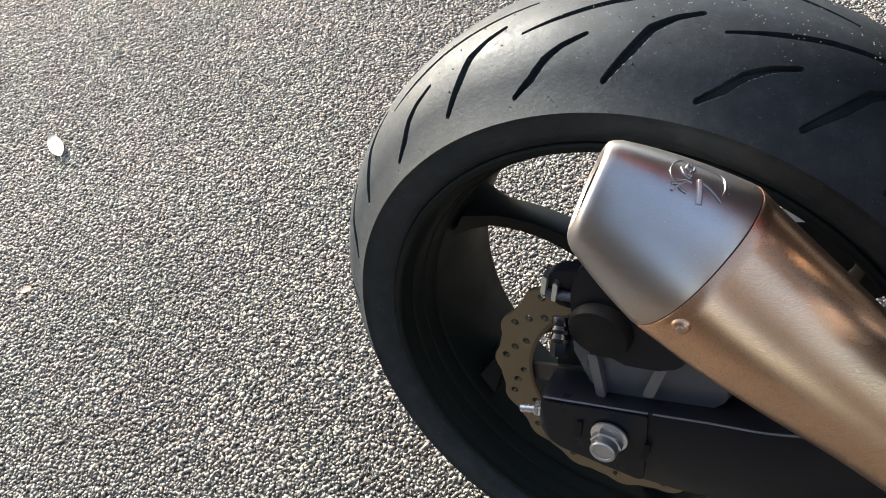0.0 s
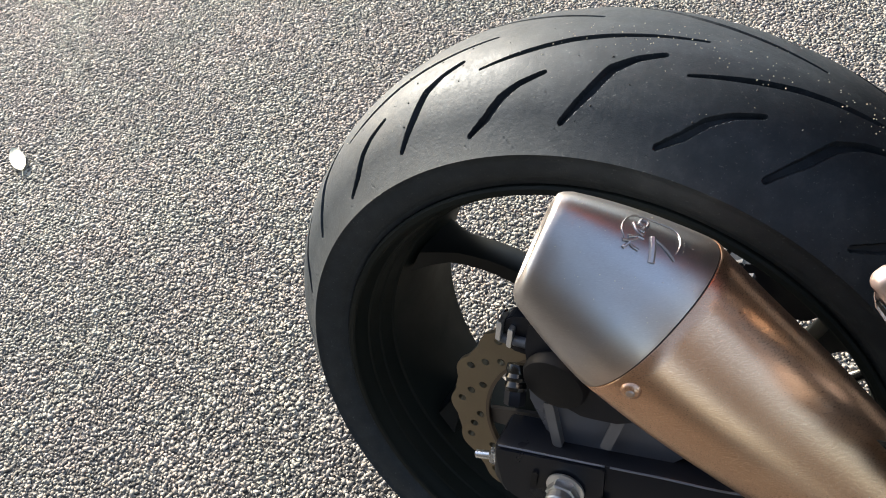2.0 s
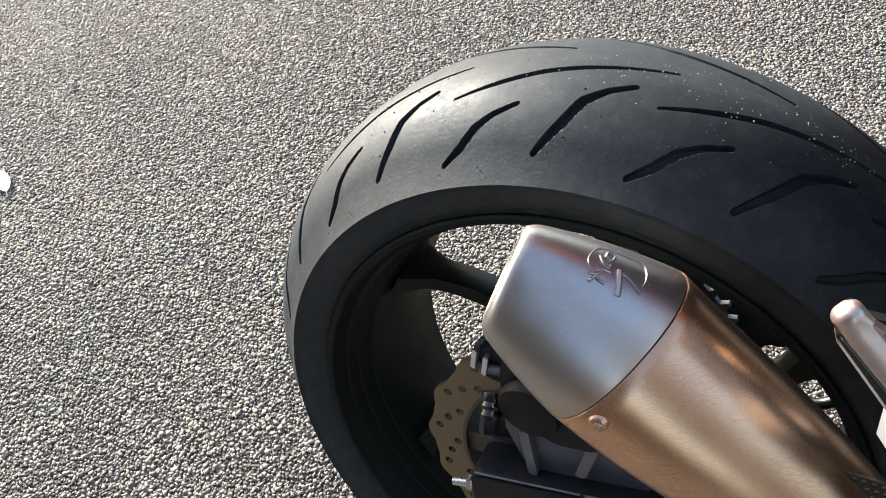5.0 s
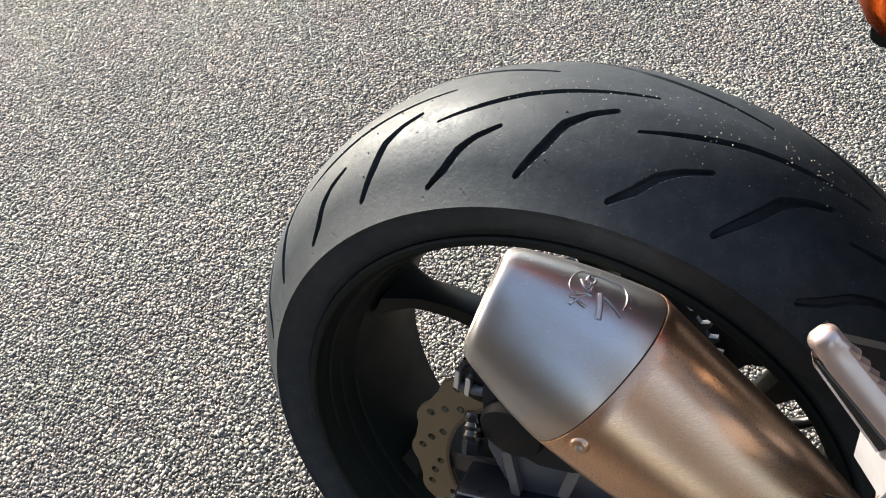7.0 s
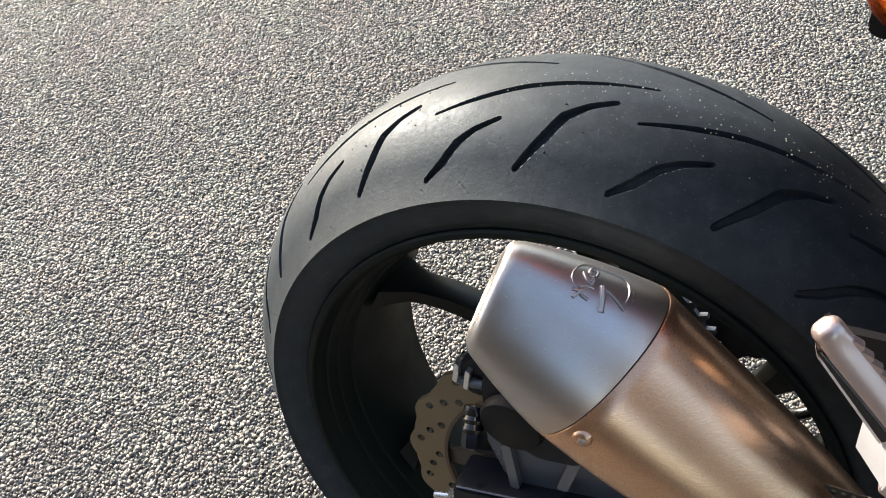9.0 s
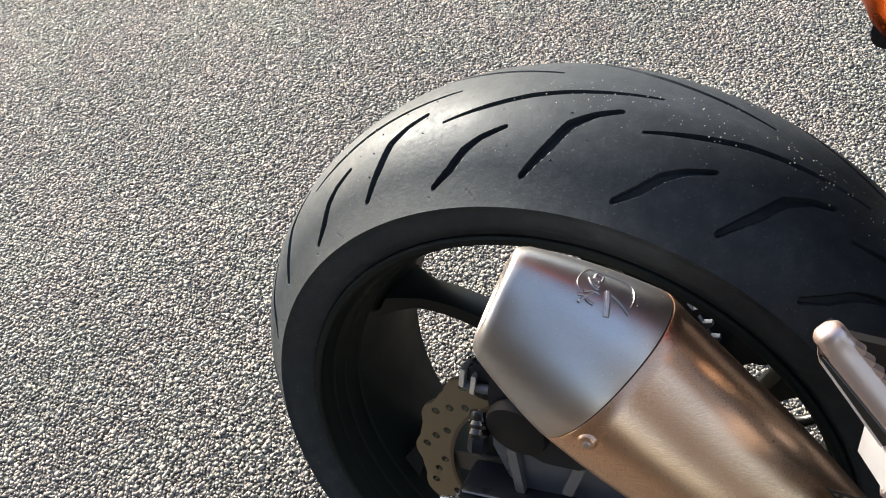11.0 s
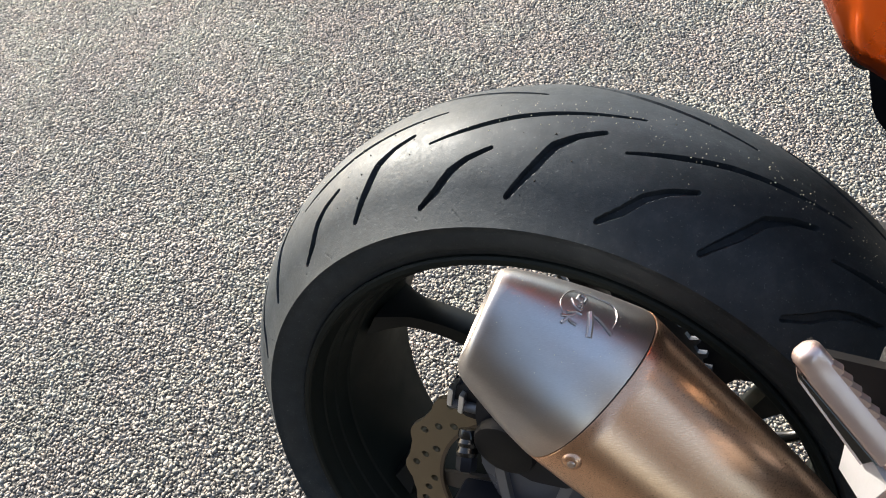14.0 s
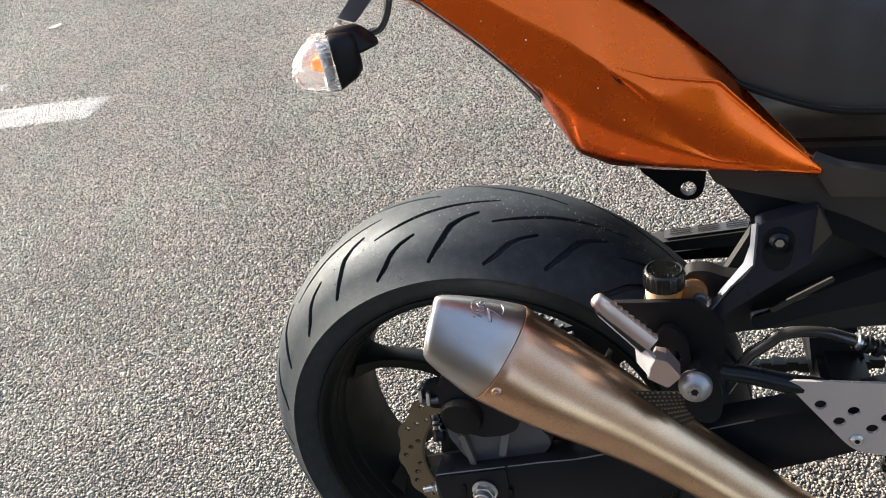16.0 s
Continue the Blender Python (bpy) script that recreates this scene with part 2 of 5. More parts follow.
REFLECTOR = plain("chrome_reflector", (0.88, 0.88, 0.9), 0.32, 0.55, vary=0.05, bump=0)


def make_lens():
    n = Nodes("clear_ribbed_lens")
    n.set(Base_Color=(0.98, 0.985, 1.0), Roughness=0.02, IOR=1.49, Transmission_Weight=0.98)
    n.bump(n.voronoi(150).outputs["Distance"], 0.35, 0.003)
    return n.m


LENS = make_lens()


# ---- mesh helpers ----
def link_mesh(name, bm, mat, smooth=35):
    me = bpy.data.meshes.new(name)
    bmesh.ops.recalc_face_normals(bm, faces=bm.faces)
    bm.to_mesh(me)
    bm.free()
    me.materials.append(mat)
    if smooth:
        me.shade_smooth()
        me.set_sharp_from_angle(angle=radians(smooth))
    return new(name, me)


def part(name, bm, mat, parent, label="", smooth=35):
    """Links a bmesh, given in the frame of the bike, as one part."""
    ob = link_mesh(name, bm, mat, smooth)
    ob.parent = parent
    if parent.type == "EMPTY":
        ob.location = (0, 0, R_TYRE)
    if label:
        tagged(ob, label)
    return ob


def lathe(bm, profile, segs=96, closed=False, centre=(0, 0, 0)):
    """Turns (radius, y) pairs round the y axis."""
    rings = []
    for k in range(segs):
        a = 2 * math.pi * k / segs
        rings.append([bm.verts.new((centre[0] + r * math.sin(a), centre[1] + y, centre[2] + r * math.cos(a))) for r, y in profile])
    m = len(profile)
    for k in range(segs):
        p, q = rings[k], rings[(k + 1) % segs]
        for j in range(m if closed else m - 1):
            bm.faces.new((p[j], p[(j + 1) % m], q[(j + 1) % m], q[j]))
    return bm


def frame_of(d):
    d = Vector(d).normalized()
    u = d.cross(Vector((0, 0, 1)))
    if u.length < 0.05:
        u = d.cross(Vector((0, 1, 0)))
    u.normalize()
    return d, u, u.cross(d)


def turned(bm, p0, p1, profile, segs=24, caps=True):
    """A solid of revolution from p0 towards p1; profile: (share of the way, radius)."""
    p0, p1 = Vector(p0), Vector(p1)
    d, u, v = frame_of(p1 - p0)
    rings = []
    for s, r in profile:
        c = p0.lerp(p1, s)
        rings.append([bm.verts.new(c + r * (math.cos(a) * u + math.sin(a) * v)) for a in (2 * math.pi * k / segs for k in range(segs))])
    for a, b in zip(rings, rings[1:]):
        for k in range(segs):
            bm.faces.new((a[k], a[(k + 1) % segs], b[(k + 1) % segs], b[k]))
    if caps:
        bm.faces.new(rings[0][::-1])
        bm.faces.new(rings[-1])
    return bm


def rod(bm, p0, p1, r, segs=20, edge=None):
    length = (Vector(p1) - Vector(p0)).length
    e = min(edge if edge is not None else r * 0.15, length * 0.3) / length
    return turned(bm, p0, p1, [(0, r * 0.86), (e, r), (1 - e, r), (1, r * 0.86)], segs)


def smooth_line(points, steps=6):
    pts = [Vector(p) for p in points]
    pts = [2 * pts[0] - pts[1]] + pts + [2 * pts[-1] - pts[-2]]
    out = []
    for i in range(1, len(pts) - 2):
        a, b, c, d = pts[i - 1 : i + 3]
        for k in range(steps):
            t = k / steps
            out.append(0.5 * (2 * b + (c - a) * t + (2 * a - 5 * b + 4 * c - d) * t * t + (3 * b - a - 3 * c + d) * t**3))
    return out + [pts[-2]]


def tube(bm, points, r, segs=14, steps=6):
    line = smooth_line(points, steps)
    up, rings = Vector((0.3, 0.2, 0.9)), []
    for i, p in enumerate(line):
        d = (line[min(i + 1, len(line) - 1)] - line[max(i - 1, 0)]).normalized()
        u = d.cross(up).normalized()
        v = u.cross(d)
        rad = r(i / (len(line) - 1)) if callable(r) else r
        rings.append([bm.verts.new(p + rad * (math.cos(a) * u + math.sin(a) * v)) for a in (2 * math.pi * k / segs for k in range(segs))])
    for a, b in zip(rings, rings[1:]):
        for k in range(segs):
            bm.faces.new((a[k], a[(k + 1) % segs], b[(k + 1) % segs], b[k]))
    bm.faces.new(rings[0][::-1])
    bm.faces.new(rings[-1])
    return bm


def slab(bm, outline, y0, y1, bevel=0.0015, lift=None):
    """A plate from (x, z) corners, from y0 to y1; lift(x, z) shifts y, to bend it."""
    sh = lift or (lambda x, z: 0.0)
    lo = [bm.verts.new((x, y0 + sh(x, z), z)) for x, z in outline]
    hi = [bm.verts.new((x, y1 + sh(x, z), z)) for x, z in outline]
    n = len(outline)
    before = set(bm.edges)
    bm.faces.new(lo)
    bm.faces.new(hi[::-1])
    for k in range(n):
        bm.faces.new((lo[k], hi[k], hi[(k + 1) % n], lo[(k + 1) % n]))
    if bevel:
        bmesh.ops.bevel(bm, geom=[e for e in bm.edges if e not in before], offset=bevel, segments=2, affect="EDGES", clamp_overlap=True)
    return bm


def rounded(corners, radius, steps=4):
    """(x, z) corners with their angles rounded off."""
    out, n = [], len(corners)
    for i in range(n):
        p, a, b = (Vector(corners[j % n]).to_2d() for j in (i, i - 1, i + 1))
        r = radius[i] if isinstance(radius, (list, tuple)) else radius
        da, db = a - p, b - p
        ra, rb = min(r, da.length * 0.45), min(r, db.length * 0.45)
        s, e = p + da.normalized() * ra, p + db.normalized() * rb
        for k in range(steps + 1):
            t = k / steps
            q = s * (1 - t) ** 2 + 2 * p * t * (1 - t) + e * t * t
            out.append((q.x, q.y))
    return out


def circle(cx, cz, r, n=20):
    return [(cx + r * math.cos(2 * math.pi * k / n), cz + r * math.sin(2 * math.pi * k / n)) for k in range(n)]


def pierced(bm, outline, holes, y0, y1):
    """A plate with holes through it."""
    loops = []
    edges = []
    for loop in (outline, *holes):
        vs = [bm.verts.new((x, y0, z)) for x, z in loop]
        loops.append(vs)
        edges += [bm.edges.new((vs[k], vs[(k + 1) % len(vs)])) for k in range(len(vs))]
    made = bmesh.ops.triangle_fill(bm, edges=edges, use_beauty=True)
    faces = [f for f in made["geom"] if isinstance(f, bmesh.types.BMFace)]
    ext = bmesh.ops.extrude_face_region(bm, geom=faces, use_keep_orig=True)
    bmesh.ops.translate(bm, verts=[v for v in ext["geom"] if isinstance(v, bmesh.types.BMVert)], vec=(0, y1 - y0, 0))
    return bm


def block(bm, centre, size, bevel=0.002, turn=None):
    made = bmesh.ops.create_cube(bm, size=1)
    m = Matrix.Translation(centre) @ (turn.to_4x4() if turn else Matrix.Identity(4)) @ Matrix.Diagonal((*size, 1))
    bmesh.ops.transform(bm, matrix=m, verts=made["verts"])
    if bevel:
        bmesh.ops.bevel(bm, geom=list({e for v in made["verts"] for e in v.link_edges}), offset=bevel, segments=2, affect="EDGES")
    return bm


def hexagon(bm, p0, p1, r):
    turned(bm, p0, p1, [(0, r * 0.92), (0.12, r), (0.85, r), (1, r * 0.88)], 6)
    return bm


def loft(bm, rows):
    """Quads between rows of points with the same count."""
    vs = [[bm.verts.new(p) for p in row] for row in rows]
    for a, b in zip(vs, vs[1:]):
        for k in range(len(a) - 1):
            bm.faces.new((a[k], a[k + 1], b[k + 1], b[k]))
    return vs


def thicken(bm, depth):
    bmesh.ops.recalc_face_normals(bm, faces=bm.faces)
    bmesh.ops.solidify(bm, geom=list(bm.faces), thickness=depth)
    return bm


def B():
    return bmesh.new()


# ---- the road ----
road_bm = B()
bmesh.ops.create_grid(road_bm, x_segments=2, y_segments=2, size=400)
bmesh.ops.translate(road_bm, verts=road_bm.verts, vec=(0, 0, -0.0032))
tagged(link_mesh("road", road_bm, ASPHALT, 0), "grey asphalt road surface of worn chippings", "road", kind="structure")

# unseen walls, added to block skylight and give paint and muffler dark reflections
BLOCKERDARK = plain("dark_brown_blocker_paint", (0.026, 0.024, 0.022), 0.9, vary=0.2, grain=8, bump=0.3)


def unseen_wall(name, length, height, place):
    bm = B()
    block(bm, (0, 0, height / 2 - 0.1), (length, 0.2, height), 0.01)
    ob = link_mesh(name, bm, BLOCKERDARK, 0)
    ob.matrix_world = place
    tagged(ob, "plain dark brown unseen wall, added to block skylight and darken reflections", "wall", kind="structure")


unseen_wall("blocker_wall_south", 3.7, 3.2, pose(-0.45, -1.95, -0.1))
unseen_wall("blocker_wall_southeast", 1.3, 3.6, pose(3.3, -1.75, -0.1, 0, 0, 62))
unseen_wall("blocker_wall_east", 6.0, 1.3, pose(5.5, 1.9, -0.1, 0, 0, 84))

PATCH = [(-0.85, -0.55), (0.75, -0.35), (1.05, 1.5), (-0.3, 2.05), (-2.4, 2.1), (-1.72, 0.35)]


def inside(px, py, poly):
    hit = np.zeros(len(px), bool)
    for (ax, ay), (bx, by) in zip(poly, poly[1:] + poly[:1]):
        cross = ((ay > py) != (by > py)) & (px < (bx - ax) * (py - ay) / (by - ay + 1e-12) + ax)
        hit ^= cross
    return hit


bed = B()
bed.faces.new([bed.verts.new((x, y, -0.0022)) for x, y in PATCH])
tagged(link_mesh("road_bed", bed, BITUMEN, 0), "dark bitumen bed between the road's stone chippings", "road", kind="structure")
LINES = [
    [(-1.432, 1.262), (-1.452, 1.152), (-1.76, 1.110), (-2.5, 1.01), (-2.5, 1.11), (-1.82, 1.208)],
    [(-1.868, 1.360), (-1.962, 1.352), (-2.14, 1.03), (-1.91, 1.165)],
]


def chippings(name, px, py, mat, rise, smallest, largest, rng, k=5, tilt=0.07):
    """Broken stones, each a low faceted lump with a tilted top, pressed into the bitumen."""
    n = len(px)
    ang = (np.arange(k) / k * 2 * np.pi)[None] + rng.uniform(0, 6.3, (n, 1)) + rng.normal(0, 0.28, (n, k))
    size = rng.uniform(smallest, largest, (n, 1)) * (0.55 + 0.8 * rng.random((n, 1)) ** 1.6)
    long_way = rng.uniform(0, np.pi, (n, 1))
    stretch = 1 + rng.uniform(0.0, 0.55, (n, 1)) * np.cos(2 * (ang - long_way))
    rad = size * stretch * rng.uniform(0.72, 1.18, (n, k))
    top = rng.uniform(0.86, 0.99, (n, k)) * rad
    tx, ty = rng.normal(0, tilt, (n, 1)), rng.normal(0, tilt, (n, 1))
    z0 = rise + rng.normal(0, 0.00045, (n, 1))
    verts = np.empty((n, 2 * k, 3))
    verts[:, :k, 0] = px[:, None] + rad * np.cos(ang)
    verts[:, :k, 1] = py[:, None] + rad * np.sin(ang)
    verts[:, :k, 2] = -0.0042
    verts[:, k:, 0] = px[:, None] + top * np.cos(ang)
    verts[:, k:, 1] = py[:, None] + top * np.sin(ang)
    verts[:, k:, 2] = z0 + top * (tx * np.cos(ang) + ty * np.sin(ang)) + rng.normal(0, 0.0002, (n, k))
    faces = [[j, (j + 1) % k, k + (j + 1) % k, k + j] for j in range(k)]
    loops = np.array([v for f in faces for v in f] + [k + j for j in range(k)])
    starts = np.array([4 * j for j in range(k)] + [4 * k])
    per = len(loops)
    me = bpy.data.meshes.new(name)
    me.vertices.add(n * 2 * k)
    me.vertices.foreach_set("co", verts.astype(np.float32).ravel())
    me.loops.add(n * per)
    me.loops.foreach_set("vertex_index", (loops[None] + (np.arange(n) * 2 * k)[:, None]).astype(np.int32).ravel())
    me.polygons.add(n * (k + 1))
    me.polygons.foreach_set("loop_start", (starts[None] + (np.arange(n) * per)[:, None]).astype(np.int32).ravel())
    me.update(calc_edges=True)
    me.validate()
    me.materials.append(mat)
    return new(name, me)


rng = np.random.default_rng(7)
STEP = 0.0051
gx, gy = np.meshgrid(np.arange(-2.45, 1.1, STEP), np.arange(-0.6, 2.15, STEP))
gx = gx + (np.arange(gx.shape[0]) % 2)[:, None] * STEP / 2
sx, sy = (gx + rng.normal(0, STEP * 0.24, gx.shape)).ravel(), (gy + rng.normal(0, STEP * 0.24, gy.shape)).ravel()
keep = inside(sx, sy, PATCH) & (np.hypot(sx, sy - 0.06) > 0.03)
sx, sy = sx[keep], sy[keep]
painted = np.zeros(len(sx), bool)
for poly in LINES:
    painted |= inside(sx + rng.normal(0, 0.007, len(sx)), sy + rng.normal(0, 0.007, len(sx)), poly)
near = (sx + 0.55 * sy > -1.0) & (sy < 1.0)
tagged(chippings("gravel_chippings", sx[~painted & near], sy[~painted & near], STONE, -0.0010, 0.0026, 0.0041, rng, 4), "grey and brownish stone chippings bedded in the road", "gravel", kind="stuff")
tagged(chippings("gravel_chippings", sx[~painted & ~near], sy[~painted & ~near], STONE, -0.0010, 0.0027, 0.0042, rng, 4, 0.09), "grey and brownish stone chippings bedded in the road", "gravel", kind="stuff")
tagged(chippings("painted_chippings", sx[painted], sy[painted], ROADPAINT, -0.0006, 0.0037, 0.0044, rng, 5, 0.05), "worn white road paint over stone chippings", "road marking", kind="stuff")


def road_marking(poly):
    bm = B()
    lo = [bm.verts.new((x, y, -0.004)) for x, y in poly]
    hi = [bm.verts.new((x, y, -0.0014)) for x, y in poly]
    bm.faces.new(hi)
    for k in range(len(poly)):
        bm.faces.new((lo[k], lo[(k + 1) % len(poly)], hi[(k + 1) % len(poly)], hi[k]))
    tagged(link_mesh("road_marking", bm, ROADPAINT, 0), "worn white painted stripe on the asphalt road", "road marking", kind="structure")


for poly in LINES:
    road_marking(poly)


def fallen_leaf(x, y, length, width, turn, mat, label):
    bm, rows = B(), []
    for i in range(9):
        t = i / 8
        w = width / 2 * math.sin(math.pi * min(1, t * 0.97 + 0.03)) ** 0.62
        rows.append([((t - 0.5) * length, j * w, 0.001 + 0.03 * length * (2 * t - 1) ** 2 + 0.05 * width * abs(j) ** 1.5) for j in (-1, -0.5, 0, 0.5, 1)])
    loft(bm, rows)
    thicken(bm, 0.0006)
    tube(bm, [(-length * 0.5, 0, 0.006), (-length * 0.62, 0.001, 0.004), (-length * 0.72, 0.003, 0.003)], 0.0006, 6, 3)
    ob = link_mesh("fallen_leaf", bm, mat)
    ob.matrix_world = pose(x, y, 0.0035, 4, -3, turn)
    tagged(ob, label, "leaf")


fallen_leaf(-1.151, 0.185, 0.066, 0.026, 147.5, LEAFPALE, "pale yellow dry leaf lying on the gravelly road")
fallen_leaf(-0.972, -0.086, 0.020, 0.012, 40, LEAFBROWN, "small tan dry leaf lying on the gravelly road")
fallen_leaf(-1.895, 1.712, 0.05, 0.018, 25, LEAFPALE, "pale curled dry leaf lying far off on the road")

# ---- the motorcycle ----
bike = new("motorcycle")
bike.matrix_world = BIKE
tagged(bike, "orange and black motorcycle leaning on its side stand on asphalt", "motorcycle")

# rear wheel: barrel with six spokes
def ring_profile():
    return [
        (0.2285, -0.0790), (0.2280, -0.0832), (0.2262, -0.0850), (0.2226, -0.0850), (0.2211, -0.0838), (0.2203, -0.0790), (0.2186, -0.0768), (0.2162, -0.0700), (0.2143, -0.0690), (0.2128, -0.0560), (0.2112, -0.0545),
        (0.2084, -0.0400), (0.2062, -0.0385), (0.2030, -0.0200), (0.1990, 0.0), (0.1978, 0.0200), (0.1985, 0.0400), (0.2005, 0.0600), (0.2025, 0.0740), (0.2080, 0.0790), (0.2245, 0.0805), (0.2265, 0.0785), (0.2165, 0.068),
        (0.2105, 0.02), (0.2125, -0.02), (0.2225, -0.066),
    ]


rim = B()
lathe(rim, ring_profile(), 160, closed=True)
wheel = part("rear_wheel", rim, RIMBLACK, bike, "black six-spoke cast rear wheel")
for k in range(6):
    a0 = radians(66.5 + 60 * k)
    rows = []
    for i in range(13):
        t = i / 12
        rho = 0.045 + t * 0.155
        half = 0.0105 - 0.0025 * t + 0.18 * max(0, t - 0.78) ** 2 + 0.012 * max(0, 0.2 - t) / 0.2
        deep = 0.018 - 0.004 * math.sin(math.pi * t) + 0.012 * max(0, t - 0.85) / 0.15
        bend = a0 - radians(214) * (0.19 - rho)
        c = Vector((-math.sin(bend) * rho, 0, math.cos(bend) * rho))
        s = Vector((-math.cos(bend), 0, -math.sin(bend)))
        loop = []
        for u, w in ((-1, -0.7), (-0.8, -1), (0.8, -1), (1, -0.7), (1, 0.7), (0.8, 1), (-0.8, 1), (-1, 0.7), (-1, -0.7)):
            p = c + s * half * u
            loop.append((p.x, deep * w, p.z))
        rows.append(loop)
    bm = B()
    loft(bm, rows)
    bmesh.ops.remove_doubles(bm, verts=bm.verts, dist=0.00001)
    part("spoke", bm, SPOKEBLACK, wheel)
hub = B()
lathe(hub, [(0.012, -0.088), (0.036, -0.088), (0.040, -0.084), (0.042, -0.055), (0.052, -0.040), (0.055, 0.0), (0.052, 0.045), (0.044, 0.075), (0.012, 0.075)], 48)
part("hub", hub, RIMBLACK, wheel)


# tyre: round section with moulded grooves
PITCH = 2 * math.pi / 13
GROOVES = [
    ([(-4.6, 5.5), (1.5, 8.9), (7.1, 12.2), (11.4, 15.3), (17.4, 21.2), (23.6, 27.0)], [1.3, 2.0, 2.5, 2.7, 2.4, 1.2]),
    ([(-0.6, 19.5), (2.3, 23.8), (5.0, 30.3), (6.9, 40.7), (10.1, 54.2)], [2.3, 2.8, 4.0, 4.0, 2.6]),
    ([(13.7, 33.0), (17.0, 37.7), (19.4, 43.1), (21.6, 51.1), (24.3, 57.6)], [2.0, 2.6, 3.4, 3.6, 2.4]),
]
NICKS = [([(25.2, 61.5), (24.8, 62.6)], 0.6), ([(8.2, 53.4), (7.2, 56.2)], 0.4), ([(10.8, 57.0), (10.4, 58.4)], 0.45), ([(18.6, 60.0), (16.6, 65.5)], 0.5)]


def tyre_mesh():
    fine = np.arange(-54, 108, 0.14)
    coarse = np.arange(108, 306, 1.2)
    theta = np.radians(np.concatenate([fine, coarse]))
    edge_rho, edge_h = 0.2568, 0.0930
    phi = np.radians(np.concatenate([np.linspace(-67.5, -34, 24, endpoint=False), np.linspace(-34, 67.5, 226)]))
    tread_rho = (R_TYRE - R_TUBE) + R_TUBE * np.cos(phi)
    tread_h = R_TUBE * np.sin(phi)
    blend = np.clip((np.abs(np.degrees(phi)) - 50) / 17.5, 0, 1) ** 2
    tread_rho += blend * (edge_rho - tread_rho[-1])
    tread_h += np.sign(phi) * blend * (edge_h - tread_h[-1])
    swell = 0.0048 * np.clip(-np.degrees(phi) / 24, 0, 1) ** 1.4 * np.clip((np.degrees(phi) + 62) / 25, 0, 1)
    tread_rho += swell * np.cos(phi)
    tread_h += swell * np.sin(phi)
    side = np.array([(0.2560, 0.0928), (0.2548, 0.0915), (0.2500, 0.0905), (0.2440, 0.0892), (0.2380, 0.0868), (0.2335, 0.0838), (0.2330, 0.0832), (0.2322, 0.0826), (0.2290, 0.0812), (0.2262, 0.0785), (0.2250, 0.0740)])
    rho = np.concatenate([side[::-1, 0], tread_rho, side[:, 0]])
    h = np.concatenate([-side[::-1, 1], tread_h, side[:, 1]])
    m, n = len(rho), len(theta)
    gap = np.full((n, m), 1.0)
    floor_ = np.zeros((n, m))
    sp = np.degrees(phi) * R_TUBE * math.pi / 180
    s0 = len(side)
    for mirror in (1, -1):
        shift = 0.0 if mirror == 1 else 14.0
        for k in range(13):
            items = [(pl, np.array(w) * 0.001, 0.0052) for pl, w in GROOVES]
            items += [(pl, np.array([w, w * 0.5]) * 0.001, 0.0012) for pl, w in NICKS]
            for line, half, deep in items:
                pts = np.array([((a + shift) + math.degrees(PITCH) * k, mirror * b) for a, b in line])
                lo, hi = pts[:, 0].min() - 2, pts[:, 0].max() + 2
                td = np.degrees(theta)
                rows = np.concatenate([np.where((td + 360 * q >= lo) & (td + 360 * q <= hi))[0] for q in (0, 1)])
                offs = np.concatenate([np.full(((td + 360 * q >= lo) & (td + 360 * q <= hi)).sum(), 360.0 * q) for q in (0, 1)])
                if not len(rows):
                    continue
                X = (np.radians(td[rows] + offs)[:, None] * 0.292) * np.ones((1, len(phi)))
                Y = sp[None] * np.ones((len(rows), 1))
                near = np.full(X.shape, 1.0)
                px, py = np.radians(pts[:, 0]) * 0.292, np.radians(pts[:, 1]) * R_TUBE
                for i in range(len(px) - 1):
                    ex, ey = px[i + 1] - px[i], py[i + 1] - py[i]
                    t = np.clip(((X - px[i]) * ex + (Y - py[i]) * ey) / (ex * ex + ey * ey), 0, 1)
                    dist = np.hypot(X - px[i] - t * ex, Y - py[i] - t * ey) - (half[i] + t * (half[i + 1] - half[i]))
                    near = np.minimum(near, dist)
                cells = np.ix_(rows, np.arange(s0, s0 + len(phi)))
                closer = near < gap[cells]
                gap[cells] = np.where(closer, near, gap[cells])
                floor_[cells] = np.where(closer, deep, floor_[cells])
    # points next to a groove's edge slide onto it, so that the edge runs clean
    arc = np.concatenate([sp[0] - np.arange(s0, 0, -1) * 0.001, sp, sp[-1] + np.arange(1, s0 + 1) * 0.001])
    run = theta * 0.292
    slope_t, slope_p = np.gradient(gap, run, arc)
    steep = np.hypot(slope_t, slope_p)
    snap = (np.abs(gap) < 0.00039) & (steep > 0.4)
    snap[:, :s0 + 1] = False
    snap[:, -s0 - 1:] = False
    scale = np.where(snap, -gap / np.maximum(steep, 0.4) ** 2, 0.0)
    th2 = theta[:, None] + scale * slope_t / 0.292
    ph2 = phi[None] + (scale * slope_p / R_TUBE)[:, s0:-s0]
    rr = np.repeat(rho[None], n, 0)
    hh = np.repeat(h[None], n, 0)
    rr[:, s0:-s0] = np.interp(ph2, phi, tread_rho)
    hh[:, s0:-s0] = np.interp(ph2, phi, tread_h)
    depth = np.where(snap, 0.0, floor_ * np.clip(-gap / 0.0009, 0, 1))
    rr[:, s0:-s0] -= depth[:, s0:-s0] * np.cos(phi)[None]
    hh[:, s0:-s0] -= depth[:, s0:-s0] * np.sin(phi)[None]
    co = np.empty((n, m, 3))
    co[..., 0] = -rr * np.sin(th2)
    co[..., 1] = -hh
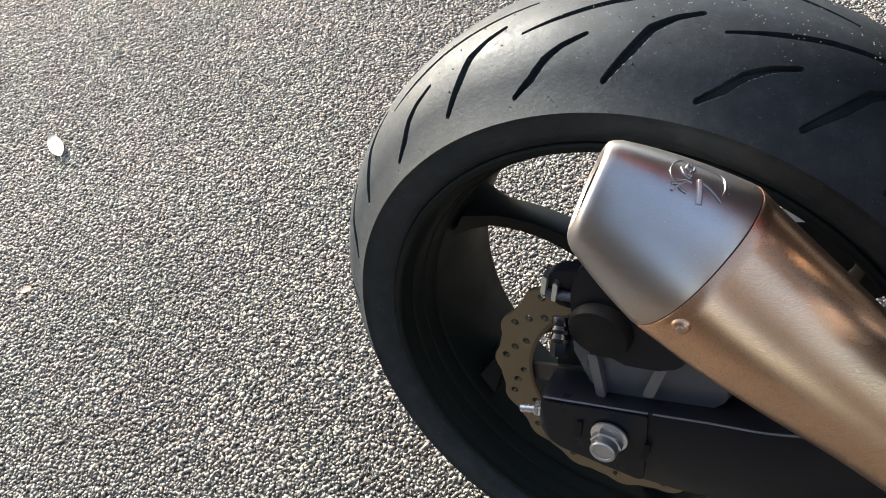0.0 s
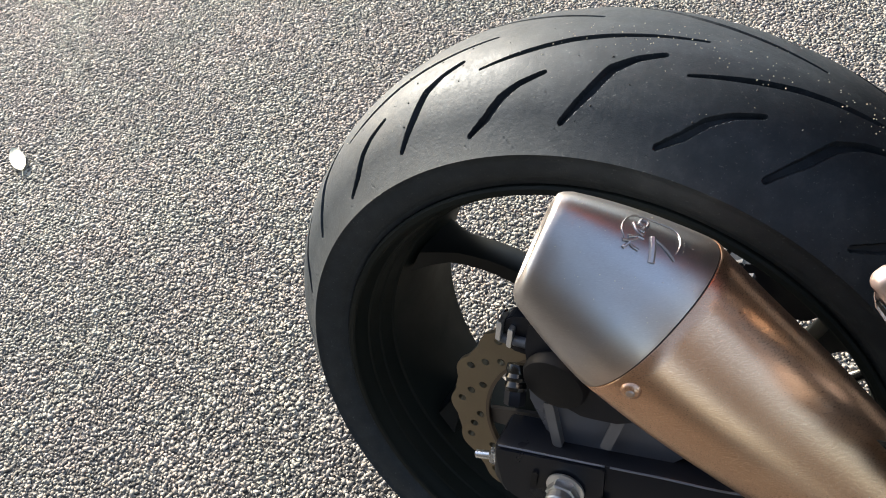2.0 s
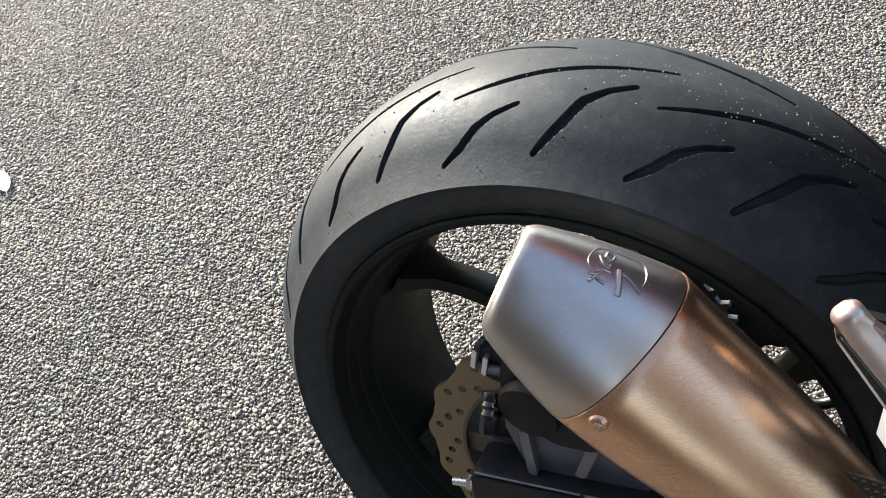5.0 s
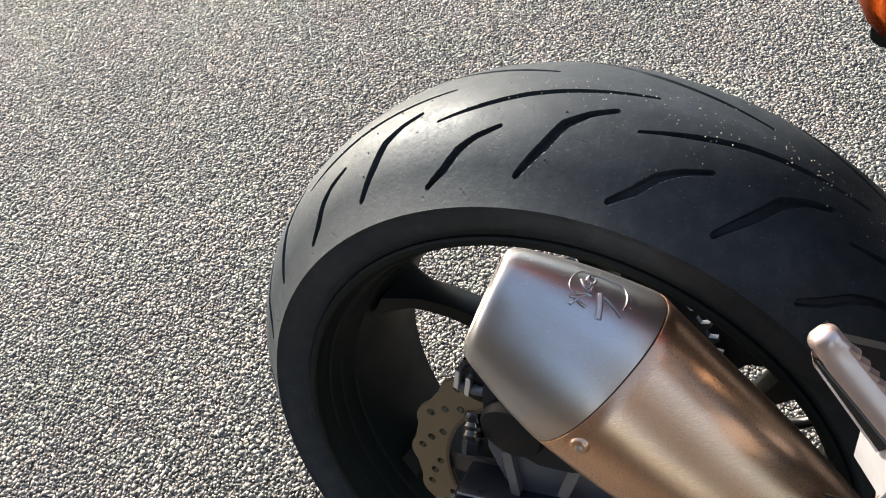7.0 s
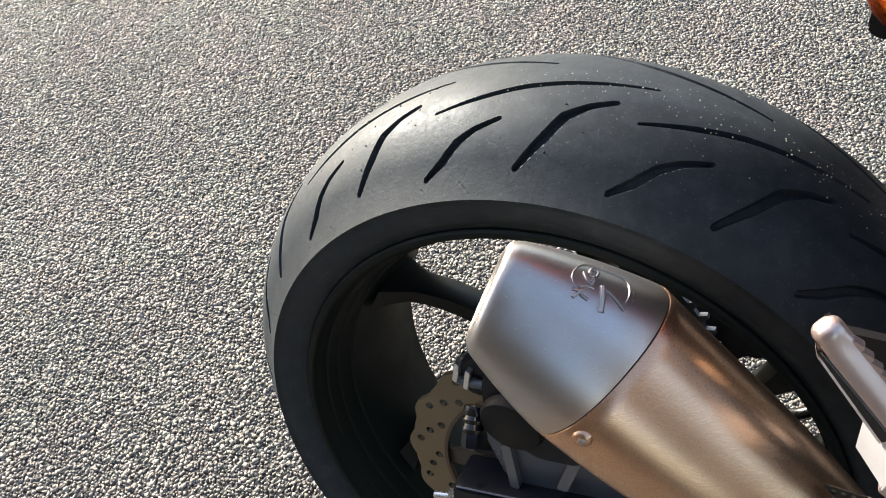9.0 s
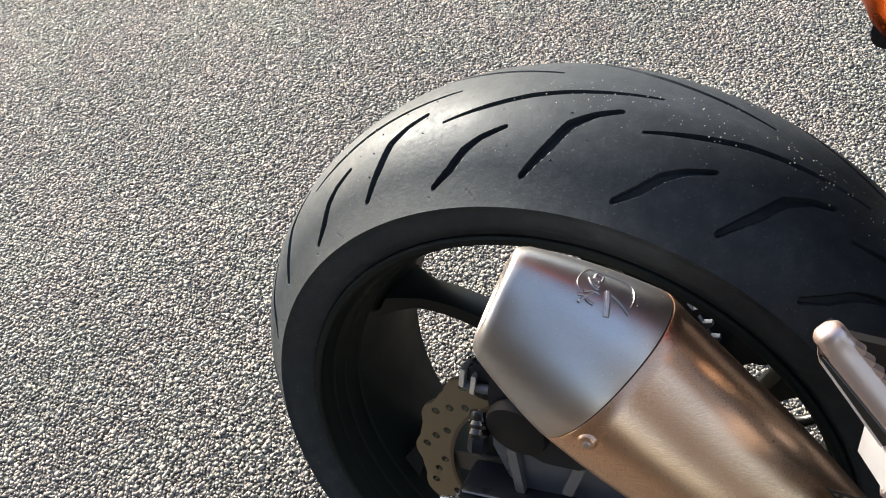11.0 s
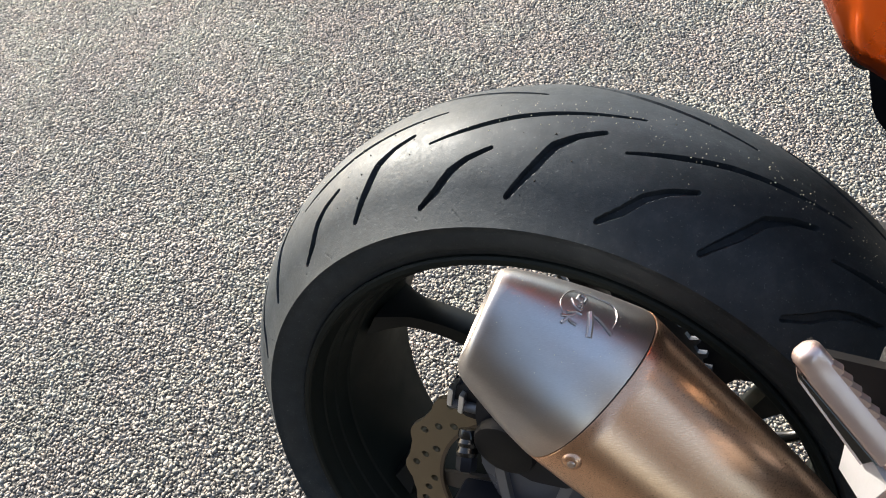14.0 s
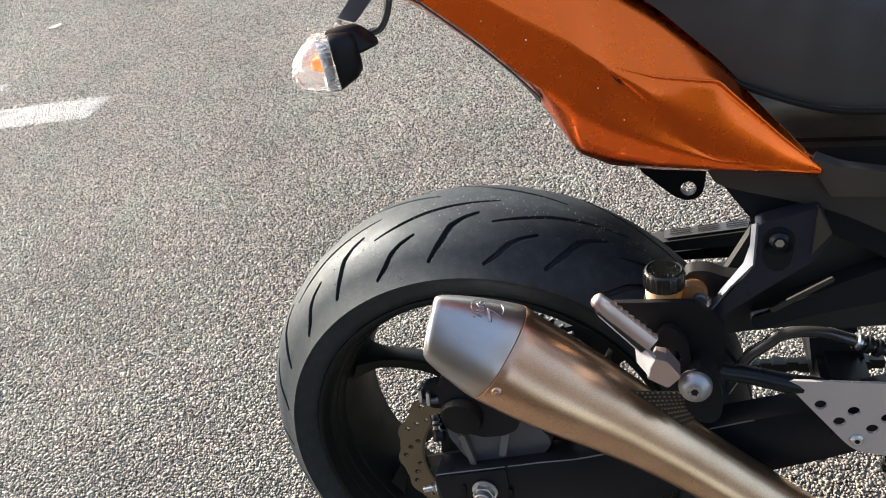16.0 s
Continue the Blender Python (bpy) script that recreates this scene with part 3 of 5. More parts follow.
    co[..., 2] = rr * np.cos(th2)
    i, j = np.meshgrid(np.arange(n), np.arange(m - 1), indexing="ij")
    i2 = (i + 1) % n
    quads = np.stack([i * m + j, i2 * m + j, i2 * m + j + 1, i * m + j + 1], -1).reshape(-1, 4)
    me = bpy.data.meshes.new("tyre")
    me.vertices.add(n * m)
    me.vertices.foreach_set("co", co.astype(np.float32).ravel())
    me.loops.add(len(quads) * 4)
    me.loops.foreach_set("vertex_index", quads.astype(np.int32).ravel())
    me.polygons.add(len(quads))
    me.polygons.foreach_set("loop_start", np.arange(0, len(quads) * 4, 4, dtype=np.int32))
    me.update(calc_edges=True)
    me.validate()
    me.materials.append(RUBBER)
    me.shade_smooth()
    me.set_sharp_from_angle(angle=radians(38))
    return me


tyre = new("tyre", tyre_mesh())
tyre.parent = wheel
tagged(tyre, "worn black motorcycle tyre with curved tread grooves")

# grit and rubber crumbs that cling to the tread
def crumbs(name, count, th, ph, small, large, mat, label, seed):
    r2 = np.random.default_rng(seed)
    bm = B()
    for _ in range(count):
        a, b = radians(r2.uniform(*th)), radians(r2.uniform(*ph))
        n = Vector((-math.sin(a) * math.cos(b), -math.sin(b), math.cos(a) * math.cos(b)))
        c = Vector((-math.sin(a), 0, math.cos(a))) * (R_TYRE - R_TUBE) + n * R_TUBE
        size = r2.uniform(small, large)
        d, u, v = frame_of(n)
        k = 5
        turn = r2.uniform(0, 6)
        lo = [bm.verts.new(c - n * 0.0003 + size * (math.cos(turn + q) * u + math.sin(turn + q) * v) * r2.uniform(0.7, 1.3)) for q in (2 * math.pi * i / k for i in range(k))]
        top = bm.verts.new(c + n * size * r2.uniform(0.6, 1.1) + u * size * r2.uniform(-0.4, 0.4))
        for i in range(k):
            bm.faces.new((lo[i], lo[(i + 1) % k], top))
    ob = part(name, bm, mat, wheel, label, 0)
    tagged(ob, kind="stuff")


crumbs("road_grit", 420, (-48, 14), (-30, 20), 0.0003, 0.0007, LEAFPALE, "pale road grit on the tread", 3)
crumbs("road_grit", 60, (-20, 60), (2, 45), 0.0003, 0.0006, LEAFPALE, "pale road grit on the tread", 4)
crumbs("rubber_crumbs", 40, (-12, 62), (3, 52), 0.0005, 0.0012, STICKERINK, "black rubber crumbs on the tread", 5)

# rear sprocket on the far side of the hub
sprocket = B()
outline = []
for k in range(42):
    for dr, da in ((0.0, -3.2), (0.0, -2.2), (0.0075, -0.9), (0.0075, 0.9), (0.0, 2.2), (0.0, 3.2)):
        a = radians(k * 360 / 42 + da)
        outline.append((-math.sin(a) * (0.1035 + dr), math.cos(a) * (0.1035 + dr)))
cut = [circle(-math.sin(radians(30 + 60 * k)) * 0.076, math.cos(radians(30 + 60 * k)) * 0.076, 0.011, 16) for k in range(6)]
pierced(sprocket, outline, cut, 0.082, 0.088)
part("rear_sprocket", sprocket, GREYALLOY, wheel, "grey steel rear sprocket with many teeth", 25)
carrier = B()
lathe(carrier, [(0.012, 0.060), (0.085, 0.060), (0.092, 0.066), (0.092, 0.081), (0.012, 0.081)], 48)
part("sprocket_carrier", carrier, RIMBLACK, wheel)

# brake disc: wavy edge, slanting rows of holes
disc = B()
outline = []
for k in range(16 * 12):
    a = 2 * math.pi * k / (16 * 12)
    w = math.cos(16 * (a - radians(49)))
    outline.append((-math.sin(a) * (0.1175 + 0.0032 * max(-0.4, w)), math.cos(a) * (0.1175 + 0.0032 * max(-0.4, w)) - 0.004))
holes = [circle(0, -0.004, 0.0855, 96)]
for k in range(16):
    for rho, lag in ((0.0935, 14.5), (0.1020, 7.3), (0.1098, 0.0)):
        a = radians(46 + 22.5 * k - lag)
        holes.append(circle(-math.sin(a) * rho, math.cos(a) * rho - 0.003, 0.0036, 12))
pierced(disc, outline, holes, -0.0915, -0.0865)
brake_disc = part("brake_disc", disc, DISCMETAL, wheel, "bronze-tinted wavy drilled brake disc", 25)
ring = B()
pierced(ring, circle(0, -0.004, 0.0876, 96), [circle(0, -0.004, 0.0846, 96)], -0.0921, -0.0880)
part("inner_edge", ring, plain("worn_disc_edge", (0.105, 0.080, 0.058), 0.5, 0.7, vary=0.3, grain=120, bump=0.1), brake_disc)
flange = B()
lathe(flange, [(0.012, -0.0785), (0.060, -0.0785), (0.0645, -0.0800), (0.0645, -0.0835), (0.060, -0.0845), (0.012, -0.0845)], 64)
part("hub_flange", flange, RIMBLACK, wheel)
ARMBROWN = plain("brown_grey_carrier_paint", (0.060, 0.052, 0.046), 0.45, 0.4, vary=0.2, bump=0.1)
for k in range(5):
    a = radians(30 + 72 * k)
    arm = B()
    c, s = math.cos(a), math.sin(a)
    slab(arm, rounded([(-s * 0.036 + c * 0.012, c * 0.036 + s * 0.012), (-s * 0.090 + c * 0.008, c * 0.090 + s * 0.008), (-s * 0.090 - c * 0.008, c * 0.090 - s * 0.008), (-s * 0.036 - c * 0.012, c * 0.036 - s * 0.012)], 0.003), -0.0878, -0.0842, 0.001)
    part("disc_carrier_arm", arm, ARMBROWN, wheel)

# swingarm, right leg, with axle and chain adjuster
def inboard(x):
    t = min(1, max(0, (x - 0.10) / 0.15))
    return 0.028 * t * t * (3 - 2 * t)


sw = B()
rows = []
for x in np.concatenate([[-0.0615, -0.0605, -0.058], np.linspace(-0.05, 0.46, 52)]):
    top = float(np.interp(x, [-0.061, 0.02, 0.07, 0.126, 0.221, 0.286, 0.349, 0.46], [0.0057, 0.0254, 0.038, 0.0494, 0.0660, 0.0888, 0.1087, 0.145]))
    low = float(np.interp(x, [-0.0615, -0.050, 0.0145, 0.061, 0.20, 0.32, 0.379, 0.408, 0.46], [-0.030, -0.047, -0.0546, -0.051, -0.024, 0.0222, 0.0463, 0.0599, 0.080]))
    pull = 0.003 if x < -0.061 else 0.001 if x < -0.06 else 0.0
    y0, y1, b = -0.134 + inboard(x) + pull, -0.096 + inboard(x) - pull, 0.0022
    top, low = top - pull, low + pull
    rows.append([(x, y, z) for y, z in ((y0 + b, top), (y0 + 0.3 * b, top - 0.3 * b), (y0, top - b), (y0, low + b), (y0 + 0.3 * b, low + 0.3 * b), (y0 + b, low), (y1 - b, low), (y1, low + b), (y1, top - b), (y1 - b, top), (y0 + b, top))])
vs = loft(sw, rows)
sw.faces.new(vs[0][:-1])
sw.faces.new(vs[-1][:-1])
bmesh.ops.remove_doubles(sw, verts=sw.verts, dist=0.00001)
swingarm = part("swingarm", sw, FRAMEBLACK, bike, "black box-section swingarm")
# the top edge's sky highlight, painted as a thin pale strip
EDGEGLINT = plain("edge_highlight_paint", (0.17, 0.19, 0.235), 0.4, 0.6, vary=0.35, grain=140, bump=0.1)
for x0, x1 in ((-0.058, 0.027), (0.031, 0.30)):
    bm = B()
    tube(bm, [(x, -0.1338 + inboard(x), float(np.interp(x, [-0.061, 0.02, 0.07, 0.126, 0.221, 0.286, 0.349], [0.0057, 0.0254, 0.038, 0.0494, 0.0660, 0.0888, 0.1087])) - 0.0006) for x in np.linspace(x0, x1, 24)], 0.0008, 8, 2)
    part("edge_highlight", bm, EDGEGLINT, swingarm, "pale strip along the edge, sky highlight put into its colour")
bm = B()
slab(bm, rounded([(-0.0605, 0.0030), (0.028, 0.0250), (0.033, -0.0520), (-0.050, -0.0450)], [0.004, 0.003, 0.006, 0.012]), -0.1362, -0.1338, 0.0006)
part("end_plate", bm, FRAMEBLACK, swingarm)
bm = B()
turned(bm, (0.001, -0.1374, -0.009), (0.001, -0.1402, -0.009), [(0, 0.0145), (0.2, 0.0154), (0.8, 0.0154), (1, 0.0145)], 40)
part("axle_washer", bm, ZINC, swingarm)
bm = B()
hexagon(bm, (0.001, -0.1403, -0.009), (0.001, -0.1490, -0.009), 0.0131)
NUTSTEEL = plain("dull_zinc_steel", (0.40, 0.405, 0.41), 0.36, 0.9, vary=0.25, grain=120, bump=0.12)
part("axle_nut", bm, NUTSTEEL, swingarm, "zinc-plated axle nut")
bm = B()
turned(bm, (0.001, -0.1491, -0.009), (0.001, -0.1570, -0.009), [(0, 0.0110), (0.85, 0.0108), (1.0, 0.0099), (1.0, 0.0077), (0.86, 0.0073), (0.86, 0.0005)], 36)
part("axle_end", bm, NUTSTEEL, swingarm)
for dx in (-0.026, 0.030):
    bm = B()
    slab(bm, rounded([(dx - 0.002, -0.024), (dx + 0.003, -0.023), (dx + 0.004, -0.004), (dx - 0.001, -0.005)], 0.002), -0.1384, -0.1374, 0)
    part("index_mark", bm, STICKERINK, swingarm)
bm = B()
rod(bm, (-0.062, -0.116, -0.030), (-0.084, -0.118, -0.036), 0.0038, 14)
part("adjuster_bolt", bm, ZINC, swingarm)
bm = B()
hexagon(bm, (-0.0560, -0.116, -0.0285), (-0.0660, -0.1165, -0.0314), 0.0082)
part("adjuster_nut", bm, ZINC, swingarm, "bright zinc adjuster nut")
bm = B()
hexagon(bm, (-0.0662, -0.1165, -0.0315), (-0.0705, -0.117, -0.0326), 0.0075)
part("lock_nut", bm, ZINC, swingarm)
# cross member and left leg
bm = B()
slab(bm, rounded([(-0.07, 0.005), (0.05, 0.056), (0.10, 0.070), (0.25, 0.102), (0.42, 0.150), (0.46, 0.085), (0.33, 0.074), (0.24, 0.064), (0.175, 0.046), (0.150, 0.030), (0.138, 0.018), (0.126, 0.018), (0.113, 0.0), (0.095, -0.006), (0.05, -0.020), (-0.05, -0.045)], [0.012, 0.012, 0.012, 0.012, 0.012, 0.012, 0.012, 0.012, 0.008, 0.006, 0.003, 0.003, 0.004, 0.012, 0.012, 0.012]), 0.108, 0.130, 0.004)
part("left_leg", bm, FRAMEBLACK, swingarm)
bm = B()
tube(bm, [(0.130, 0.118, -0.066), (0.150, 0.118, -0.055), (0.172, 0.119, -0.050), (0.195, 0.120, -0.036), (0.215, 0.121, -0.006), (0.235, 0.122, 0.040)], 0.0062, 12, 5)
part("left_hose", bm, CAPBLACK, swingarm, "black hose along the far side")
bm = B()
block(bm, (0.395, 0.0, 0.10), (0.05, 0.22, 0.055), 0.008)
part("cross_member", bm, FRAMEBLACK, swingarm)

# brake caliper behind the muffler
bm = B()
slab(bm, rounded([(-0.040, 0.150), (0.020, 0.165), (0.055, 0.120), (0.045, 0.072), (-0.005, 0.062), (-0.034, 0.078), (-0.045, 0.110)], 0.016), -0.128, -0.076, 0.007)
caliper = part("brake_caliper", bm, FRAMEBLACK, bike, "black rear brake caliper")
bm = B()
turned(bm, (-0.0175, -0.118, 0.0945), (-0.0185, -0.136, 0.0922), [(0, 0.0252), (0.75, 0.0250), (0.93, 0.0232), (1, 0.019)], 40)
part("caliper_piston_cover", bm, MATTBLACK, caliper)
bm = B()
BOOT0, BOOT1 = Vector((-0.0505, -0.121, 0.0880)), Vector((-0.0470, -0.1325, 0.0720))
turned(bm, BOOT0, BOOT1, [(0, 0.0078), (0.2, 0.0086), (0.35, 0.0074), (0.5, 0.0088), (0.65, 0.0074), (0.85, 0.0088), (1, 0.0078)], 24)
part("slide_boot", bm, CAPBLACK, caliper, "black ribbed rubber boot")
bm = B()
hexagon(bm, BOOT1, BOOT1 + (BOOT1 - BOOT0).normalized() * 0.011, 0.0080)
part("caliper_bolt", bm, FRAMEBLACK, caliper, "grey hexagon bolt")
for dx, dz in ((-0.070, 0.108), (-0.061, 0.104)):
    bm = B()
    slab(bm, rounded([(dx - 0.002, dz - 0.008), (dx + 0.0018, dz - 0.009), (dx + 0.003, dz + 0.009), (dx - 0.001, dz + 0.010)], 0.001, 2), -0.116, -0.099, 0.0006)
    part("pad_spring", bm, ZINC, caliper)
bm = B()
rod(bm, (-0.071, -0.110, 0.098), (-0.045, -0.113, 0.103), 0.0042, 12)
part("pad_pin", bm, GREYALLOY, caliper)
bm = B()
slab(bm, rounded([(-0.074, 0.096), (-0.066, 0.120), (-0.040, 0.128), (-0.036, 0.094), (-0.052, 0.086)], 0.006), -0.110, -0.096, 0.002)
part("pad_carrier", bm, FRAMEBLACK, caliper)
bm = B()
slab(bm, rounded([(-0.045, 0.062), (-0.030, 0.080), (0.060, 0.085), (0.085, 0.055), (0.060, 0.022), (-0.020, 0.016)], 0.01), -0.118, -0.094, 0.003)
part("caliper_bracket", bm, plain("blue_grey_cast_alloy", (0.080, 0.090, 0.115), 0.32, 0.5, vary=0.2, bump=0.1), caliper, "grey cast caliper bracket")
RIBGREY = plain("grey_cast_rib", (0.15, 0.155, 0.17), 0.4, 0.5, vary=0.15, bump=0.1)
for rib in ([(-0.0275, 0.060), (-0.0200, 0.062), (-0.0090, 0.018), (-0.0165, 0.017)], [(0.0300, 0.090), (0.0390, 0.091), (0.0275, 0.034), (0.0190, 0.034)]):
    bm = B()
    slab(bm, rounded(rib, 0.002), -0.1245, -0.1175, 0.002)
    part("bracket_rib", bm, RIBGREY, caliper)

# ---- muffler ----
STATIONS = np.linspace(-0.1, 0.9, 501)
BELL = np.exp(-0.5 * (np.arange(-15, 16) / 7.0) ** 2)


def eased(at, values):
    """A soft curve through values given at stations along the sleeve."""
    line = np.interp(STATIONS, at, values)
    return np.convolve(np.pad(line, 15, mode="edge"), BELL / BELL.sum(), mode="valid")


SLEEVE_R = eased([-0.1, 0, 0.03, 0.06, 0.1, 0.15, 0.2, 0.25, 0.3, 0.4, 0.8], [0.0545, 0.0508, 0.0497, 0.0482, 0.0455, 0.0402, 0.0352, 0.0328, 0.0318, 0.0318, 0.040])
SLEEVE_RISE = eased([-0.1, 0, 0.03, 0.06, 0.1, 0.15, 0.2, 0.25, 0.3, 0.4], [0, 0, 0.001, 0.003, 0.0065, 0.0105, 0.0120, 0.0135, 0.0142, 0.015])


def muffler_point(s, a, grow=0.0):
    """A point of the three-sided skin: s metres ahead of the cap's seam, a the angle round the axis."""
    h = min(1, max(0, -s / CAP_LEN))
    r = (0.0508 + (0.0266 - 0.0508) * h if s <= 0 else float(np.interp(s, STATIONS, SLEEVE_R - (SLEEVE_R[50] - 0.0508) * np.exp(-((STATIONS / 0.02) ** 2))))) + 0.0056 * h * (1 - h) + grow
    k = 1 - 0.183 * h
    r *= 1 + k * (0.1053 * math.cos(2 * (a + 0.3254)) - 0.0556 * math.cos(3 * (a + 1.5981)))
    r += 0.0052 * h * max(0.0, math.cos(a - radians(108))) ** 2
    rise = float(np.interp(s, STATIONS, SLEEVE_RISE)) if s > 0 else 0.0
    x, y = r * math.cos(a) + 0.0252 * h - 0.656 * rise, r * math.sin(a) - 0.0057 * h + 0.755 * rise
    seam = max(0, 1 - max(s, 0) / 0.1) * (1 - h)
    return MUF_A + MUF_U * x + MUF_V * y + MUF_D * (s + seam * (0.0104 * x + 0.0015 * y) + h * (0.0829 * x - 0.3882 * y))


def skin(bm, stations, segs=120, close=True):
    rows = [[bm.verts.new(muffler_point(s, 2 * math.pi * k / segs, gr)) for k in range(segs)] for s, gr in stations]
    for a, b in zip(rows, rows[1:]):
        for k in range(segs):
            bm.faces.new((a[k], a[(k + 1) % segs], b[(k + 1) % segs], b[k]))
    return rows


bm = B()
skin(bm, [(0.0002, -0.004), (0.0002, -0.0004), (0.0007, 0.0)] + [(s, 0.0) for s in np.linspace(0.01, 0.75, 44)])
muffler = part("muffler", bm, TITAN, bike, "brushed titanium muffler with a steel end cap", 50)
bm = B()
skin(bm, [(-0.04, -0.012), (-0.0785, -0.0105), (-0.0802, -0.0085), (-0.0804, -0.0060), (-0.0794, -0.0030), (-0.0772, -0.0009), (-0.073, 0.0)] + [(s, 0.0) for s in np.linspace(-0.065, -0.0026, 14)] + [(-0.0007, -0.0003), (-0.0004, -0.0010), (-0.0004, -0.004)])
part("end_cap", bm, CAPMETAL, muffler, "brushed steel conical end cap with heat tint", 50)
bm = B()
skin(bm, [(-0.040, -0.0125), (-0.074, -0.0110)])
skin(bm, [(-0.040, -0.0125), (-0.040, -0.034)])
part("outlet_pipe", bm, PLASTIC, muffler)
bm = B()
skin(bm, [(-0.0014, -0.003), (-0.0014, -0.0011), (0.0012, -0.0011), (0.0012, -0.003)])
part("seam_gap", bm, PLASTIC, muffler)


def on_skin(s, a, lift):
    p = muffler_point(s, a)
    n = (muffler_point(s, a + 0.02) - muffler_point(s, a - 0.02)).cross(muffler_point(s + 0.002, a) - muffler_point(s - 0.002, a)).normalized()
    if n.dot(p - (MUF_A + MUF_D * s)) < 0:
        n = -n
    return p, n, p + n * lift


p, nrm, _ = on_skin(0.0098, radians(352), 0)
bm = B()
turned(bm, p - nrm * 0.001, p + nrm * 0.0024, [(0, 0.0058), (0.35, 0.0056), (0.8, 0.0042), (1, 0.0016)], 24)
part("rivet", bm, TITAN, muffler, "domed titanium rivet")
bm = B()
turned(bm, p + nrm * 0.0014, p + nrm * 0.0030, [(0, 0.0026), (0.6, 0.0024), (1, 0.0016)], 16)
part("rivet_pin", bm, CAPMETAL, muffler)


def emblem(points, width, name="emblem_stroke"):
    """A raised stroke on the cap through (s, degrees) places."""
    bm = B()
    path = [on_skin(s, radians(a), 0.0004)[2] for s, a in points]
    tube(bm, path, width, 8, 4)
    part(name, bm, CAPMETAL, muffler)


# maker's mark as plain raised strokes: a thin ring, three small curls, a bold angled pair of bars
emblem([(-0.0425, 77), (-0.0462, 85), (-0.0462, 94), (-0.0430, 103), (-0.0375, 105), (-0.0300, 105), (-0.0235, 104), (-0.0203, 98), (-0.0190, 90), (-0.0192, 83)], 0.0003)
emblem([(-0.0360, 93), (-0.0357, 99), (-0.0385, 101), (-0.0392, 96), (-0.0370, 94), (-0.0372, 89), (-0.0395, 90)], 0.0009)
emblem([(-0.0420, 94), (-0.0395, 88), (-0.0365, 86), (-0.0365, 91), (-0.0400, 90)], 0.0009)
emblem([(-0.0352, 83), (-0.0385, 83), (-0.0420, 80)], 0.0009)
emblem([(-0.0438, 76), (-0.0400, 78), (-0.0380, 82)], 0.0009)
emblem([(-0.0405, 77), (-0.0385, 74), (-0.0352, 73)], 0.0009)
emblem([(-0.0420, 70), (-0.0408, 74), (-0.0402, 77)], 0.0009)
emblem([(-0.0318, 87), (-0.0295, 78), (-0.0272, 68)], 0.0018)
emblem([(-0.0318, 87), (-0.0272, 84.5), (-0.0228, 81), (-0.0185, 77)], 0.0013)

# dust and grit specks on the muffler
r3 = np.random.default_rng(11)
bm = B()
for _ in range(60):
    s0, a0 = (r3.uniform(-0.072, -0.004), r3.uniform(20, 115)) if r3.random() < 0.8 else (r3.uniform(0.004, 0.2), r3.uniform(0, 110))
    p, nrm, q = on_skin(s0, radians(a0), 0.0003)
    size = r3.uniform(0.00015, 0.0004)
    turned(bm, p, q, [(0, size), (1, size * 0.5)], 6)
tagged(part("dust_specks", bm, LEAFPALE, muffler, "pale dust specks", 0), kind="stuff")

